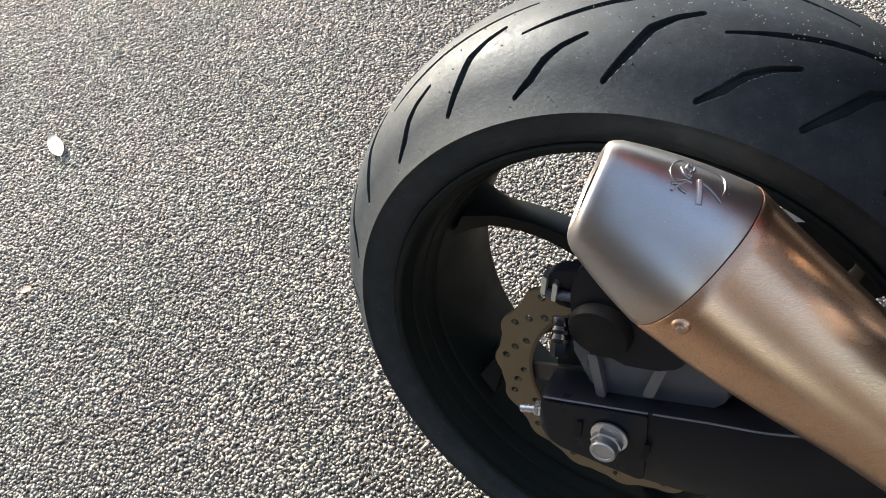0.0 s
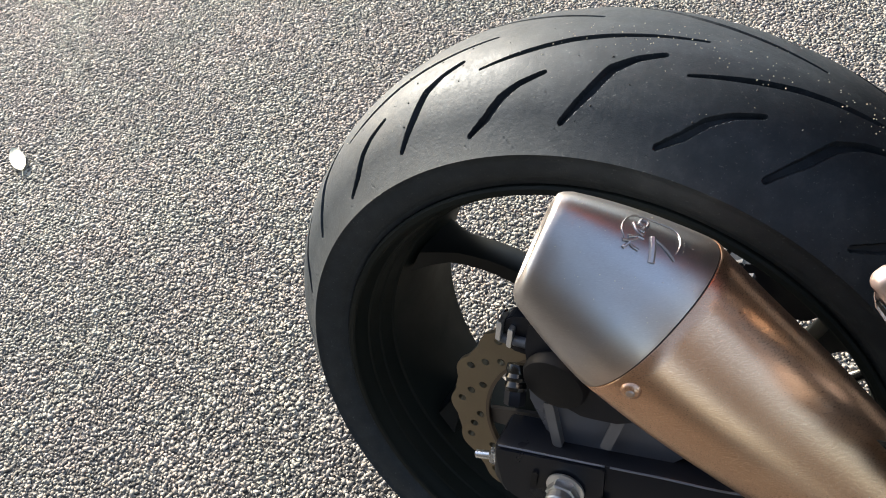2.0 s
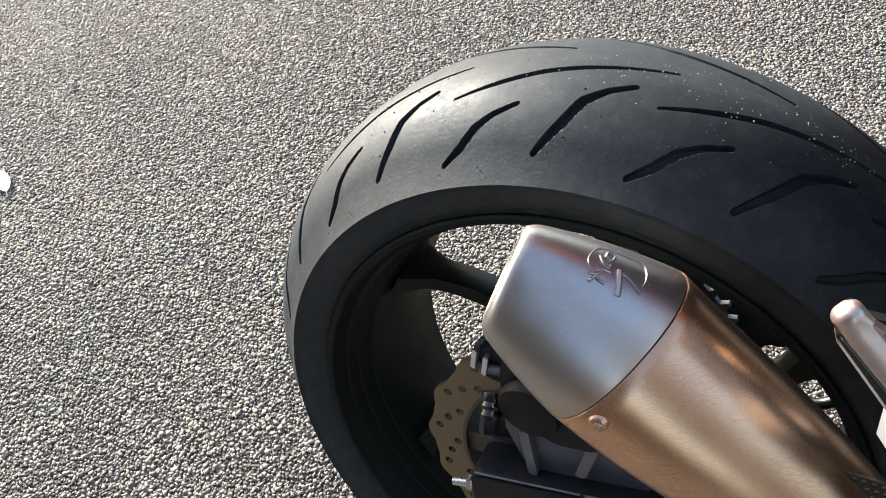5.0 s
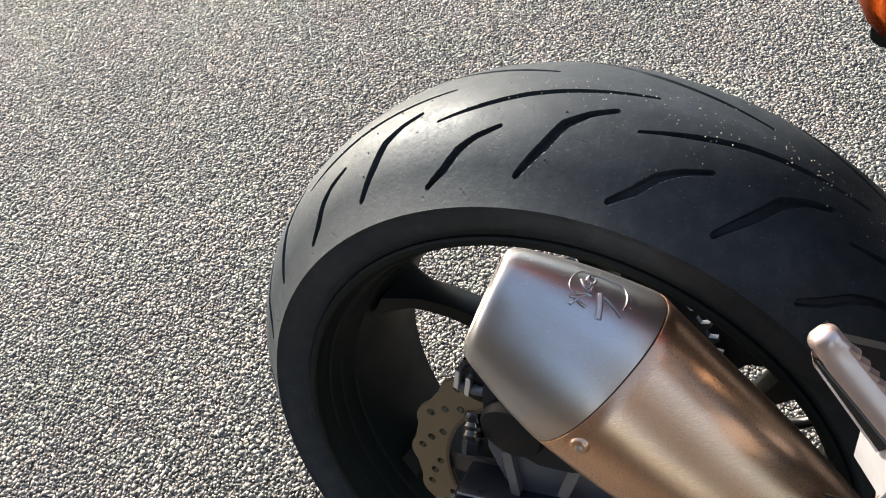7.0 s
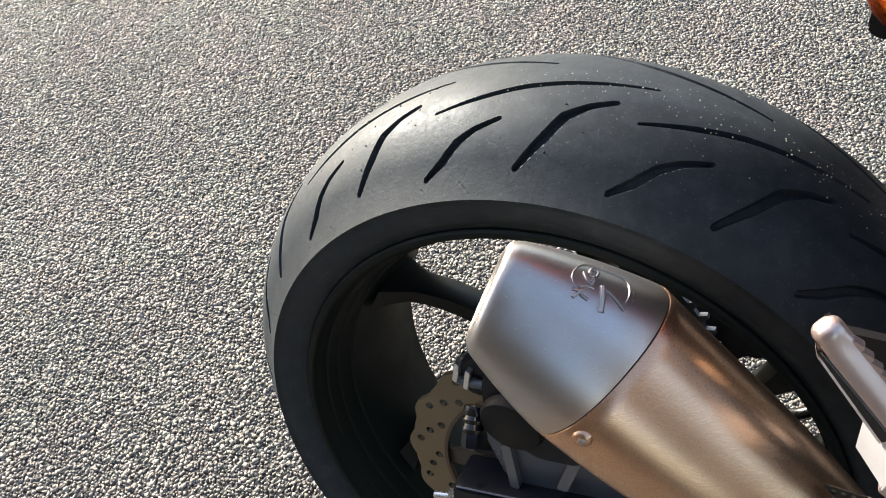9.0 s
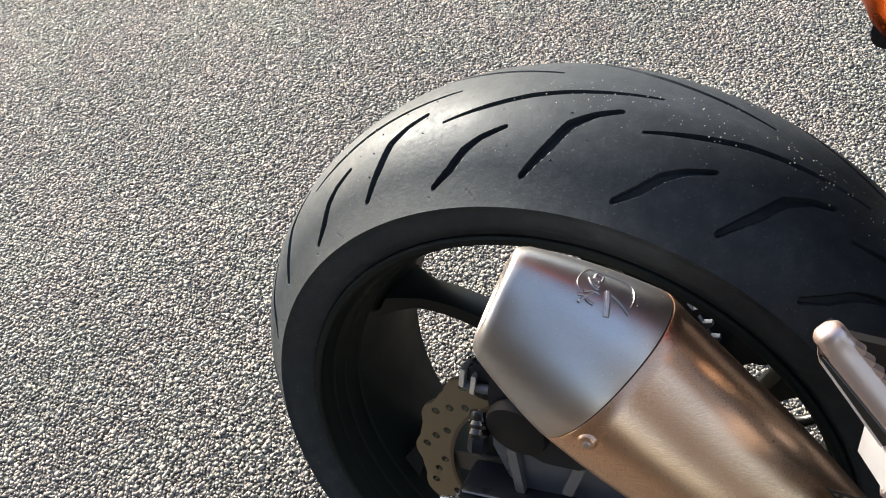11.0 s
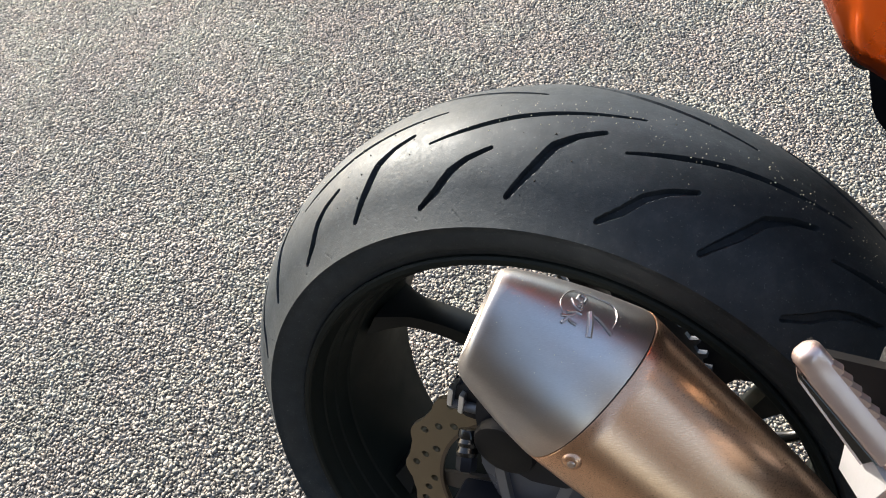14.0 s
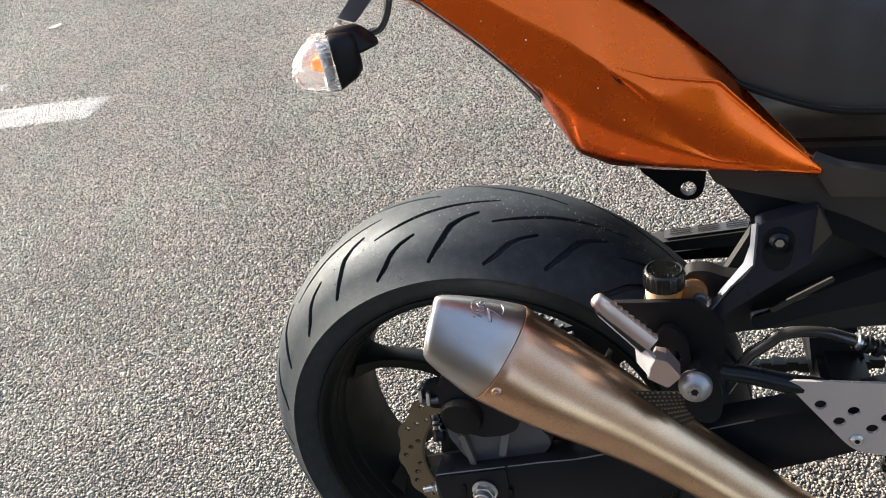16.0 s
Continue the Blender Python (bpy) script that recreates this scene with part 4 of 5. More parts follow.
# ---- passenger footrest, hanger, reservoir ----
def footpeg():
    d = Vector((0.736, 0.0, -0.677))
    side = Vector((0.677, 0.0, 0.736))
    out = Vector((0, -1, 0))
    tip = Vector((0.1475, -0.194, 0.2935))
    bm, rows = B(), []
    END = [(-0.0056, 0.25), (-0.0052, 0.52), (-0.0042, 0.76), (-0.0027, 0.92), (-0.0010, 1.0), (0.0010, 1.0), (0.0030, 0.98)]
    for way, size in END + [(0.0055 + 0.0055 * k, 1.0) for k in range(12)]:
        t = way / 0.066
        low = 0.0115 + 0.0045 * max(t, 0)
        flat = [(0.0080, -0.0010), (0.0078, 0.0014), (0.0066, 0.0026), (0.0015, 0.0048), (-0.0040, 0.0070), (-0.0052, 0.0066), (-0.0060, 0.0050), (-0.0076, 0.0008), (-low + 0.0022, 0.0006), (-low + 0.0008, 0.0016), (-low, 0.0002), (-low + 0.001, -0.0030), (-0.002, -0.0080), (0.0064, -0.0055)]
        # the end swells into a rounded knob
        knob = max(0.0, min(1.0, 1 - (way - 0.0015) / 0.0085)) ** 1.2
        loop = []
        for a, b in flat:
            q = math.atan2(b / 0.0070, (a + 0.002) / 0.0098)
            a2, b2 = 0.0078 * math.cos(q), 0.0074 * math.sin(q)
            a, b = (a + (a2 - a) * knob) * size + 0.0006 * knob, (b + (b2 - b) * knob) * size
            loop.append(tip + d * way + side * a + out * b)
        rows.append(loop + loop[:1])
    vs = loft(bm, rows)
    bm.faces.new(vs[0][:-1])
    bm.faces.new(vs[-1][:-1])
    bmesh.ops.remove_doubles(bm, verts=bm.verts, dist=0.00002)
    peg = part("passenger_footpeg", bm, PEGALLOY, bike, "folded polished aluminium passenger footpeg", 50)
    # the tyre's dark reflection along the peg's side, laid on as a black strip
    bm = B()
    loft(bm, [[tip + d * way + side * a + out * b for a, b in ((-0.0058, 0.0062), (-0.0064, 0.0052), (-0.0080, 0.0016), (-0.0093 - 0.0045 * way / 0.066, 0.0012))] for way in (0.0075, 0.012, 0.025, 0.045, 0.0655)])
    thicken(bm, 0.0006)
    part("dark_reflection_strip", bm, CAPBLACK, peg, "black strip along the flute, dark reflection put into its colour")
    turn = Matrix((side, d, out)).transposed()
    for i in range(8):
        bm = B()
        foot = tip + d * (0.0085 + 0.0071 * i) + side * 0.0076 - out * 0.0028
        loft(bm, [[foot + out * b + d * x + side * y for x, y in ((0, -0.001), (0.0066, -0.001), (0.0060, 0.0016), (0.0046, 0.0021), (0, 0.0004), (0, -0.001))] for b in (0.0005, 0.0052)])
        bmesh.ops.remove_doubles(bm, verts=bm.verts, dist=0.00001)
        bmesh.ops.holes_fill(bm, edges=bm.edges)
        part("grip_tooth", bm, PEGALLOY, peg)
    bm = B()
    slab(bm, rounded([(0.1908, 0.2170), (0.2104, 0.2066), (0.2221, 0.2197), (0.2095, 0.2370), (0.1985, 0.2395)], 0.0015, 2), -0.206, -0.184, 0.0022)
    part("hinge_block", bm, PEGALLOY, peg, "aluminium hinge block")
    # cheek in a paler alloy than the peg: its sun glint is painted in
    bm = B()
    loft(bm, [[(0.1790, -0.176, 0.2350), (0.1810, -0.176, 0.2130), (0.1885, -0.183, 0.2100)], [(0.1870, -0.193, 0.2440), (0.1868, -0.195, 0.2235), (0.1915, -0.199, 0.2165)], [(0.1985, -0.2055, 0.2385), (0.1945, -0.2065, 0.2290), (0.1925, -0.2065, 0.2190)]])
    thicken(bm, 0.004)
    part("hinge_cheek", bm, ALLOY, peg, "aluminium hinge cheek, sun glint put into its bright colour", 60)
    return peg


footpeg()
bm = B()
slab(bm, rounded([(0.2270, 0.2125), (0.2401, 0.2211), (0.2532, 0.2138), (0.2617, 0.1874), (0.260, 0.1597), (0.2442, 0.1516), (0.2251, 0.1715)], 0.010), -0.190, -0.158, 0.004)
clevis = part("footpeg_clevis", bm, MATTBLACK, bike, "black footpeg clevis")
bm = B()
eye = [(0.2192 + 0.0022 * math.cos(q) * 1.0 + 0.0040 * math.sin(q) * 0.45, 0.2235 + 0.0062 * math.sin(q) * -0.9 + 0.0010 * math.cos(q)) for q in (2 * math.pi * k / 16 for k in range(16))]
pierced(bm, rounded([(0.1985, 0.2440), (0.2076, 0.2540), (0.2180, 0.2530), (0.2290, 0.2356), (0.2325, 0.2094), (0.2194, 0.2000), (0.2045, 0.2080), (0.2005, 0.2299)], 0.006), [eye], -0.176, -0.166)
part("clevis_lug", bm, MATTBLACK, clevis, "black lug with an oval eye", 30)
bm = B()
turned(bm, (0.2355, -0.189, 0.200), (0.2345, -0.2035, 0.2025), [(0, 0.0158), (0.3, 0.0158), (0.62, 0.0142), (0.86, 0.0102), (1, 0.0068)], 36)
bolt = part("pivot_bolt", bm, plain("satin_steel", (0.36, 0.35, 0.36), 0.38, 0.9, vary=0.15, bump=0.08), bike, "domed satin steel pivot bolt")
bm = B()
turned(bm, (0.2346, -0.2030, 0.2024), (0.2344, -0.2052, 0.2028), [(0, 0.0066), (1, 0.0062)], 24)
part("bolt_ring", bm, ZINC, bolt)
bm = B()
hexagon(bm, (0.2345, -0.2050, 0.2027), (0.2344, -0.2056, 0.2029), 0.0036)
part("hex_socket", bm, STICKERINK, bolt)

# hanger plate from the subframe down to the footrest
bm = B()
slab(bm, rounded([(0.287, 0.343), (0.340, 0.361), (0.353, 0.333), (0.340, 0.308), (0.304, 0.280), (0.272, 0.254), (0.248, 0.236), (0.240, 0.205), (0.226, 0.205), (0.231, 0.232), (0.256, 0.256), (0.288, 0.301), (0.2895, 0.324)], [0.004, 0.004, 0.006, 0.008, 0.02, 0.02, 0.01, 0.006, 0.006, 0.01, 0.02, 0.01, 0.01]), -0.138, -0.116, 0.005)
hanger = part("footrest_hanger", bm, SILVERBLACK, bike, "blue-black satin footrest hanger plate")
bm = B()
EDGE = [((0.2887, -0.1392, 0.3464), (0.2840, -0.124, 0.337)), ((0.2883, -0.1394, 0.3261), (0.2836, -0.124, 0.3151)), ((0.2875, -0.1394, 0.3024), (0.2765, -0.124, 0.2975)), ((0.2680, -0.1394, 0.2775), (0.2574, -0.124, 0.265)), ((0.2458, -0.1392, 0.2438), (0.2433, -0.126, 0.2362))]
loft(bm, [[Vector(a), Vector(a).lerp(Vector(b), 0.66)] for a, b in EDGE])
thicken(bm, 0.002)
part("machined_edge", bm, plain("bare_machined_alloy", (0.13, 0.14, 0.168), 0.58, 0.6, vary=0.15, grain=120, bump=0.1), hanger, "bare machined edge")
bm = B()
slab(bm, [(0.3375, 0.3625), (0.3510, 0.3364), (0.3350, 0.3140)], -0.1412, -0.1300, 0.0008)
part("corner_facet", bm, plain("worn_bronze_black", (0.055, 0.047, 0.036), 0.4, 0.3), hanger)
bm = B()
turned(bm, (0.307, -0.136, 0.327), (0.307, -0.1395, 0.327), [(0, 0.0145), (1, 0.014)], 32)
slab(bm, rounded([(0.2935, 0.327), (0.3205, 0.327), (0.319, 0.305), (0.311, 0.296), (0.301, 0.297), (0.2945, 0.307)], 0.006), -0.1395, -0.137, 0)
part("bolt_recess", bm, STICKERINK, hanger)
bm = B()
turned(bm, (0.307, -0.139, 0.329), (0.307, -0.146, 0.329), [(0, 0.0088), (0.6, 0.0088), (1, 0.006)], 28)
part("hanger_bolt", bm, FRAMEBLACK, hanger, "black dome-head bolt")
bm = B()
turned(bm, (0.307, -0.1455, 0.329), (0.307, -0.1465, 0.329), [(0, 0.0042), (1, 0.0042)], 6)
part("hex_socket", bm, ZINC, hanger)
# dark guard plate between hanger and tyre
bm = B()
slab(bm, rounded([(0.1485, 0.2715), (0.236, 0.2755), (0.262, 0.252), (0.262, 0.20), (0.240, 0.175), (0.222, 0.205), (0.208, 0.232), (0.178, 0.250)], 0.006), -0.162, -0.156, 0.002)
heel = part("heel_plate", bm, MATTBLACK, bike, "black heel plate")
bm = B()
block(bm, (0.1512, -0.1525, 0.2655), (0.0035, 0.013, 0.010), 0.0012)
part("edge_flange", bm, MATTBLACK, heel)

# brake fluid reservoir
AX0, AX1 = Vector((0.206, -0.137, 0.246)), Vector((0.206, -0.139, 0.2975))
bm = B()
turned(bm, AX0, AX0.lerp(AX1, 0.74), [(0, 0.0155), (0.1, 0.0168), (0.85, 0.0178), (1, 0.017)], 40)
reservoir = part("brake_fluid_reservoir", bm, FLUID, bike, "translucent amber brake fluid reservoir with black cap")
# hidden dark sleeve, added so the muffler doesn't reflect the lower amber body
bm = B()
turned(bm, AX0.lerp(AX1, -0.1), AX0.lerp(AX1, 0.40), [(0, 0.0172), (0.1, 0.0184), (0.92, 0.0190), (1, 0.0182)], 40)
part("reflection_blocker", bm, PLASTIC, reservoir, "hidden black sleeve, added to keep amber out of the muffler's reflection")
bm = B()
d, u, v = frame_of(AX1 - AX0)
rows = []
for s, r, ribbed in ((0.64, 0.0182, 0), (0.66, 0.0196, 1), (0.93, 0.0196, 1), (0.97, 0.0188, 0), (0.995, 0.0172, 0), (1.0, 0.0165, 0), (0.985, 0.0152, 0), (0.985, 0.0002, 0)):
    rows.append([AX0.lerp(AX1, s) + (r + (0.0004 * math.cos(20 * a) if ribbed else 0)) * (math.cos(a) * u + math.sin(a) * v) for a in (2 * math.pi * k / 96 for k in range(97))])
loft(bm, rows)
bmesh.ops.remove_doubles(bm, verts=bm.verts, dist=0.00001)
cap = part("reservoir_cap", bm, CAPBLACK, reservoir, "black ribbed screw cap")
for ring_r, count in ((0.0135, 36), (0.0100, 22)):
    for k in range(count):
        if k % 5 == 4:
            continue
        a = 2 * math.pi * k / count
        c = AX0.lerp(AX1, 0.987) + ring_r * (math.cos(a) * u + math.sin(a) * v)
        bm = B()
        block(bm, c, (0.0011, 0.0022, 0.0006), 0, Matrix((math.cos(a) * v - math.sin(a) * u, math.cos(a) * u + math.sin(a) * v, d)).transposed())
        part("raised_mark", bm, CAPBLACK, cap)
bm = B()
slab(bm, rounded([(0.214, 0.252), (0.222, 0.277), (0.238, 0.281), (0.248, 0.270), (0.245, 0.252)], 0.007), -0.140, -0.126, 0.002)
part("reservoir_ear", bm, FLUID, reservoir)
bm = B()
turned(bm, (0.240, -0.139, 0.266), (0.240, -0.145, 0.266), [(0, 0.0062), (0.7, 0.0062), (1, 0.0045)], 24)
part("ear_bolt", bm, GREYALLOY, reservoir)
bm = B()
slab(bm, rounded([(0.224, 0.274), (0.230, 0.283), (0.246, 0.284), (0.264, 0.277), (0.283, 0.275), (0.283, 0.264), (0.270, 0.261), (0.250, 0.253), (0.232, 0.257)], 0.006), -0.118, -0.098, 0.003)
part("reservoir_bracket", bm, PLASTIC, bike)

# hoses, rods, heel guard, cat-shield grille
bm = B()
tube(bm, [(0.262, -0.05, 0.065), (0.2874, -0.058, 0.1245), (0.2965, -0.06, 0.1448), (0.3131, -0.061, 0.1612), (0.3242, -0.061, 0.1722), (0.3435, -0.061, 0.1785), (0.3667, -0.06, 0.178), (0.3908, -0.06, 0.171), (0.43, -0.058, 0.1565), (0.48, -0.055, 0.138)], 0.0069, 18)
hose = part("brake_hose", bm, HOSE, bike, "black rubber brake hose")
for x0, z0 in ((0.399, 0.1685), (0.409, 0.1648), (0.419, 0.161)):
    bm = B()
    turned(bm, (x0, -0.0597, z0), (x0 + 0.006, -0.0594, z0 - 0.0024), [(0, 0.0085), (0.2, 0.0098), (0.8, 0.0098), (1, 0.0085)], 20)
    part("hose_ring", bm, ZINC if x0 < 0.405 else PLASTIC, hose)
bm = B()
tube(bm, [(0.245, -0.145, 0.190), (0.262, -0.14, 0.181), (0.291, -0.133, 0.172), (0.324, -0.128, 0.161), (0.36, -0.12, 0.150)], lambda t: 0.0085 + 0.002 * t, 16)
part("frame_rod", bm, FRAMEBLACK, bike)
bm = B()
out = rounded([(0.321, 0.168), (0.45, 0.170), (0.52, 0.15), (0.50, 0.06), (0.425, 0.080), (0.398, 0.083), (0.386, 0.092)], [0.006, 0.01, 0.02, 0.02, 0.01, 0.008, 0.01])
pierced(bm, out, [circle(0.358, 0.140, 0.0058), circle(0.389, 0.134, 0.0058), circle(0.377, 0.120, 0.0058), circle(0.408, 0.113, 0.0058), circle(0.420, 0.127, 0.0058)], -0.1345, -0.1310)
guard = part("heel_guard", bm, GUARD, bike, "grey drilled metal heel guard", 30)
bm = B()
turned(bm, (0.395, -0.1342, 0.099), (0.395, -0.1385, 0.099), [(0, 0.0068), (0.6, 0.0066), (1, 0.0045)], 24)
part("guard_bolt", bm, ZINC, guard)
bm = B()
turned(bm, (0.395, -0.1383, 0.099), (0.395, -0.1390, 0.099), [(0, 0.0026), (1, 0.0026)], 6)
part("hex_socket", bm, STICKERINK, guard)
bm = B()
slab(bm, [(0.177, 0.1735), (0.234, 0.176), (0.244, 0.151), (0.2247, 0.138)], -0.1712, -0.1692, 0)
part("shield_backing", bm, plain("pale_heat_shield_foil", (0.27, 0.23, 0.17), 0.45, 0.3), bike)
bm = B()
GR = [Vector((0.1745, -0.1, 0.1755)), Vector((0.236, -0.1, 0.178)), Vector((0.246, -0.1, 0.150)), Vector((0.2247, -0.1, 0.136))]
holes = []
for i in range(11):
    for j in range(8):
        a, b = (i + 0.5 + 0.5 * (j % 2) * 0.9) / 11.6, (j + 0.6) / 8.2
        q = GR[0].lerp(GR[1], a).lerp(GR[3].lerp(GR[2], a), b)
        holes.append(circle(q.x, q.z, 0.0017, 6))
pierced(bm, [(q.x, q.z) for q in GR], holes, -0.1722, -0.1716)
part("perforated_shield", bm, MESHWIRE, bike, "dark perforated metal shield")

# shock linkage post and lower frame in the gap
bm = B()
slab(bm, rounded([(0.359, 0.165), (0.404, 0.181), (0.414, 0.138), (0.445, 0.05), (0.377, 0.05), (0.364, 0.129)], 0.004), -0.02, 0.02, 0.003)
part("linkage_post", bm, plain("navy_satin_paint", (0.022, 0.026, 0.042), 0.4, vary=0.2, bump=0.06), bike)
bm = B()
rod(bm, (0.455, -0.07, 0.035), (0.462, -0.10, -0.02), 0.017)
rod(bm, (0.456, -0.075, 0.025), (0.4575, -0.082, 0.012), 0.021)
part("pivot_boot", bm, HOSE, bike)

# chain run and guard on the far side
for k in range(16):
    bm = B()
    x0 = 0.22 + 0.0159 * k
    z0 = 0.0303 + 0.09 * (x0 - 0.32)
    slab(bm, rounded([(x0 - 0.0105, z0 - 0.0065), (x0 + 0.0105, z0 - 0.0053), (x0 + 0.0105, z0 + 0.0077), (x0 - 0.0105, z0 + 0.0065)], 0.004, 2), 0.072 + 0.003 * (k % 2), 0.088 - 0.003 * (k % 2), 0)
    part("chain_link", bm, FRAMEBLACK, bike)
bm = B()
slab(bm, rounded([(0.10, 0.19), (0.20, 0.207), (0.32, 0.226), (0.40, 0.235), (0.40, 0.215), (0.32, 0.206), (0.22, 0.196), (0.10, 0.178)], 0.004), 0.085, 0.115, 0.003)
chain_guard = part("chain_guard", bm, PLASTIC, bike, "black chain guard with a grey warning sticker")
bm = B()
slab(bm, rounded([(0.10, 0.168), (0.225, 0.187), (0.30, 0.198), (0.40, 0.21), (0.40, 0.188), (0.30, 0.180), (0.23, 0.175), (0.10, 0.152)], 0.004), 0.10, 0.112, 0.002)
part("guard_skirt", bm, FRAMEBLACK, chain_guard)
bm = B()
rowsS = [[(x, y, 0.207 + 0.158 * (x - 0.2) + 0.0032) for y in (0.089, 0.111)] for x in (0.205, 0.24, 0.275, 0.305)]
loft(bm, rowsS)
thicken(bm, 0.0006)
part("sticker", bm, STICKER, chain_guard)
for k in range(3):
    for x0 in (0.212, 0.245, 0.278):
        bm = B()
        yk = 0.0945 + 0.0055 * k
        loft(bm, [[(x, y, 0.207 + 0.158 * (x - 0.2) + 0.0046) for y in (yk, yk + 0.0022)] for x in (x0, x0 + 0.024)])
        thicken(bm, 0.0004)
        part("print_bar", bm, STICKERINK, chain_guard)

bm = B()
slab(bm, rounded([(0.225, 0.157), (0.2486, 0.1669), (0.2695, 0.1668), (0.2944, 0.173), (0.34, 0.184), (0.34, 0.135), (0.23, 0.12)], 0.006), 0.096, 0.108, 0.003)
part("left_frame_plate", bm, PLASTIC, bike)

# left footrest hanger, seen under the tail
bm = B()
pierced(bm, rounded([(0.150, 0.335), (0.172, 0.273), (0.193, 0.254), (0.217, 0.233), (0.236, 0.2265), (0.253, 0.236), (0.256, 0.268), (0.258, 0.335)], [0.01, 0.01, 0.01, 0.012, 0.014, 0.012, 0.006, 0.01]), [circle(0.2345, 0.2445, 0.0098, 24)], 0.163, 0.177)
part("left_hanger", bm, FRAMEBLACK, bike, "black hanger plate with a round hole", 30)
bm = B()
slab(bm, rounded([(0.14, 0.33), (0.27, 0.33), (0.42, 0.28), (0.42, 0.42), (0.14, 0.42)], 0.01), 0.10, 0.165, 0.005)
part("left_side_cover", bm, PLASTIC, bike)

# ---- tail: painted fairing, seat, side cover ----
XS = [-0.20, -0.08, 0.0, 0.05, 0.09, 0.13, 0.16, 0.20, 0.25, 0.30, 0.337]
def leaned(zs, ys):
    """Heights given for a flat side at y = -0.14, moved with their depth; and that depth."""
    return [z + (1.37 * (z - 0.41) - 0.41) * (y + 0.14) for z, y in zip(zs, ys)], ys


def drift(x, y):
    return float(np.interp(x, [-0.2, 0.0, 0.094, 0.138, 0.237, 0.336], [-0.5, -0.3, -0.16, -0.10, 0.04, 0.18])) * (y + 0.14)


TAIL = {
    "top": leaned([0.775, 0.725, 0.675, 0.645, 0.618, 0.591, 0.568, 0.539, 0.495, 0.441, 0.400], [-0.030, -0.048, -0.060, -0.067, -0.072, -0.078, -0.084, -0.096, -0.113, -0.130, -0.139]),
    "shoulder": leaned([0.7040, 0.6510, 0.6011, 0.5708, 0.5463, 0.5230, 0.4976, 0.4859, 0.4797, 0.4322, 0.3985], [-0.082, -0.1078, -0.1233, -0.1316, -0.1380, -0.1435, -0.1460, -0.1410, -0.1365, -0.1385, -0.1393]),
    "crease": leaned([0.7012, 0.6481, 0.5982, 0.5679, 0.5434, 0.5201, 0.4942, 0.4540, 0.4105, 0.4022, 0.3964], [-0.084, -0.1096, -0.1251, -0.1334, -0.1399, -0.1453, -0.1481, -0.1500, -0.1500, -0.1447, -0.1395]),
    "hollow": leaned([0.6774, 0.6291, 0.5814, 0.5465, 0.5156, 0.4901, 0.4681, 0.4400, 0.4094, 0.4011, 0.3958], [-0.0887, -0.1131, -0.1282, -0.1375, -0.1453, -0.1512, -0.1532, -0.1523, -0.1493, -0.1449, -0.1393]),
    "fold": leaned([0.6537, 0.6102, 0.5646, 0.5251, 0.4879, 0.4602, 0.442, 0.426, 0.4083, 0.4000, 0.3952], [-0.0933, -0.1166, -0.1314, -0.1416, -0.1507, -0.1571, -0.1583, -0.1557, -0.1501, -0.144, -0.139]),
    "lip": leaned([0.6521, 0.6091, 0.563, 0.5221, 0.4841, 0.4238, 0.413, 0.4042, 0.4003, 0.3976, 0.3945], [-0.0593, -0.0855, -0.1026, -0.1148, -0.1251, -0.1436, -0.1471, -0.1482, -0.1476, -0.1448, -0.139]),
    "under": leaned([0.644, 0.602, 0.558, 0.518, 0.4815, 0.4190, 0.406, 0.401, 0.398, 0.395, 0.390], [-0.03, -0.064, -0.083, -0.097, -0.109, -0.137, -0.134, -0.125, -0.125, -0.125, -0.125]),
}


def tail_side(sign):
    bm = B()
    xs = np.linspace(-0.20, 0.3368, 91)
    keys = list(TAIL)
    curve = {k: (np.interp(xs, XS, TAIL[k][0]), np.interp(xs, XS, TAIL[k][1])) for k in keys}
    order = [("top", "shoulder", 5), ("shoulder", "crease", 8), ("crease", "hollow", 4), ("hollow", "fold", 4), ("fold", "lip", 3), ("lip", "under", 3)]
    rows = []
    for i, x in enumerate(xs):
        row = []
        for a, b, n in order:
            for k in range(n):
                t = k / n
                z = curve[a][0][i] * (1 - t) + curve[b][0][i] * t
                y = curve[a][1][i] * (1 - t) + curve[b][1][i] * t
                if a == "shoulder":
                    y -= 0.0042 * math.sin(math.pi * t) * float(np.interp(x, [0.145, 0.185, 0.26, 0.33], [0, 1, 0.8, 0.1]))
                row.append((x + drift(x, y), sign * -y, z))
        row.append((x + drift(x, curve["under"][1][i]), sign * -curve["under"][1][i], curve["under"][0][i]))
        rows.append(row)
    inner = [[(x, y - sign * 0.003, z) for x, y, z in row] for row in rows]
    loft(bm, [row + back[::-1] + row[:1] for row, back in zip(rows, inner)])
    bmesh.ops.remove_doubles(bm, verts=bm.verts, dist=0.00005)
    return bm


fairing = part("tail_fairing", tail_side(-1), ORANGE, bike, "glossy metallic orange tail fairing", 60)
part("left_fairing", tail_side(1), ORANGE, fairing, "", 60)


def on_tail(x, a, b, share):
    """A point of the right fairing between two of its lines."""
    p = []
    for k in (a, b):
        y = float(np.interp(x, XS, TAIL[k][1]))
        p.append(Vector((x + drift(x, y), y, float(np.interp(x, XS, TAIL[k][0])))))
    return p[0].lerp(p[1], share) + Vector((0, -0.0016, 0.0009))


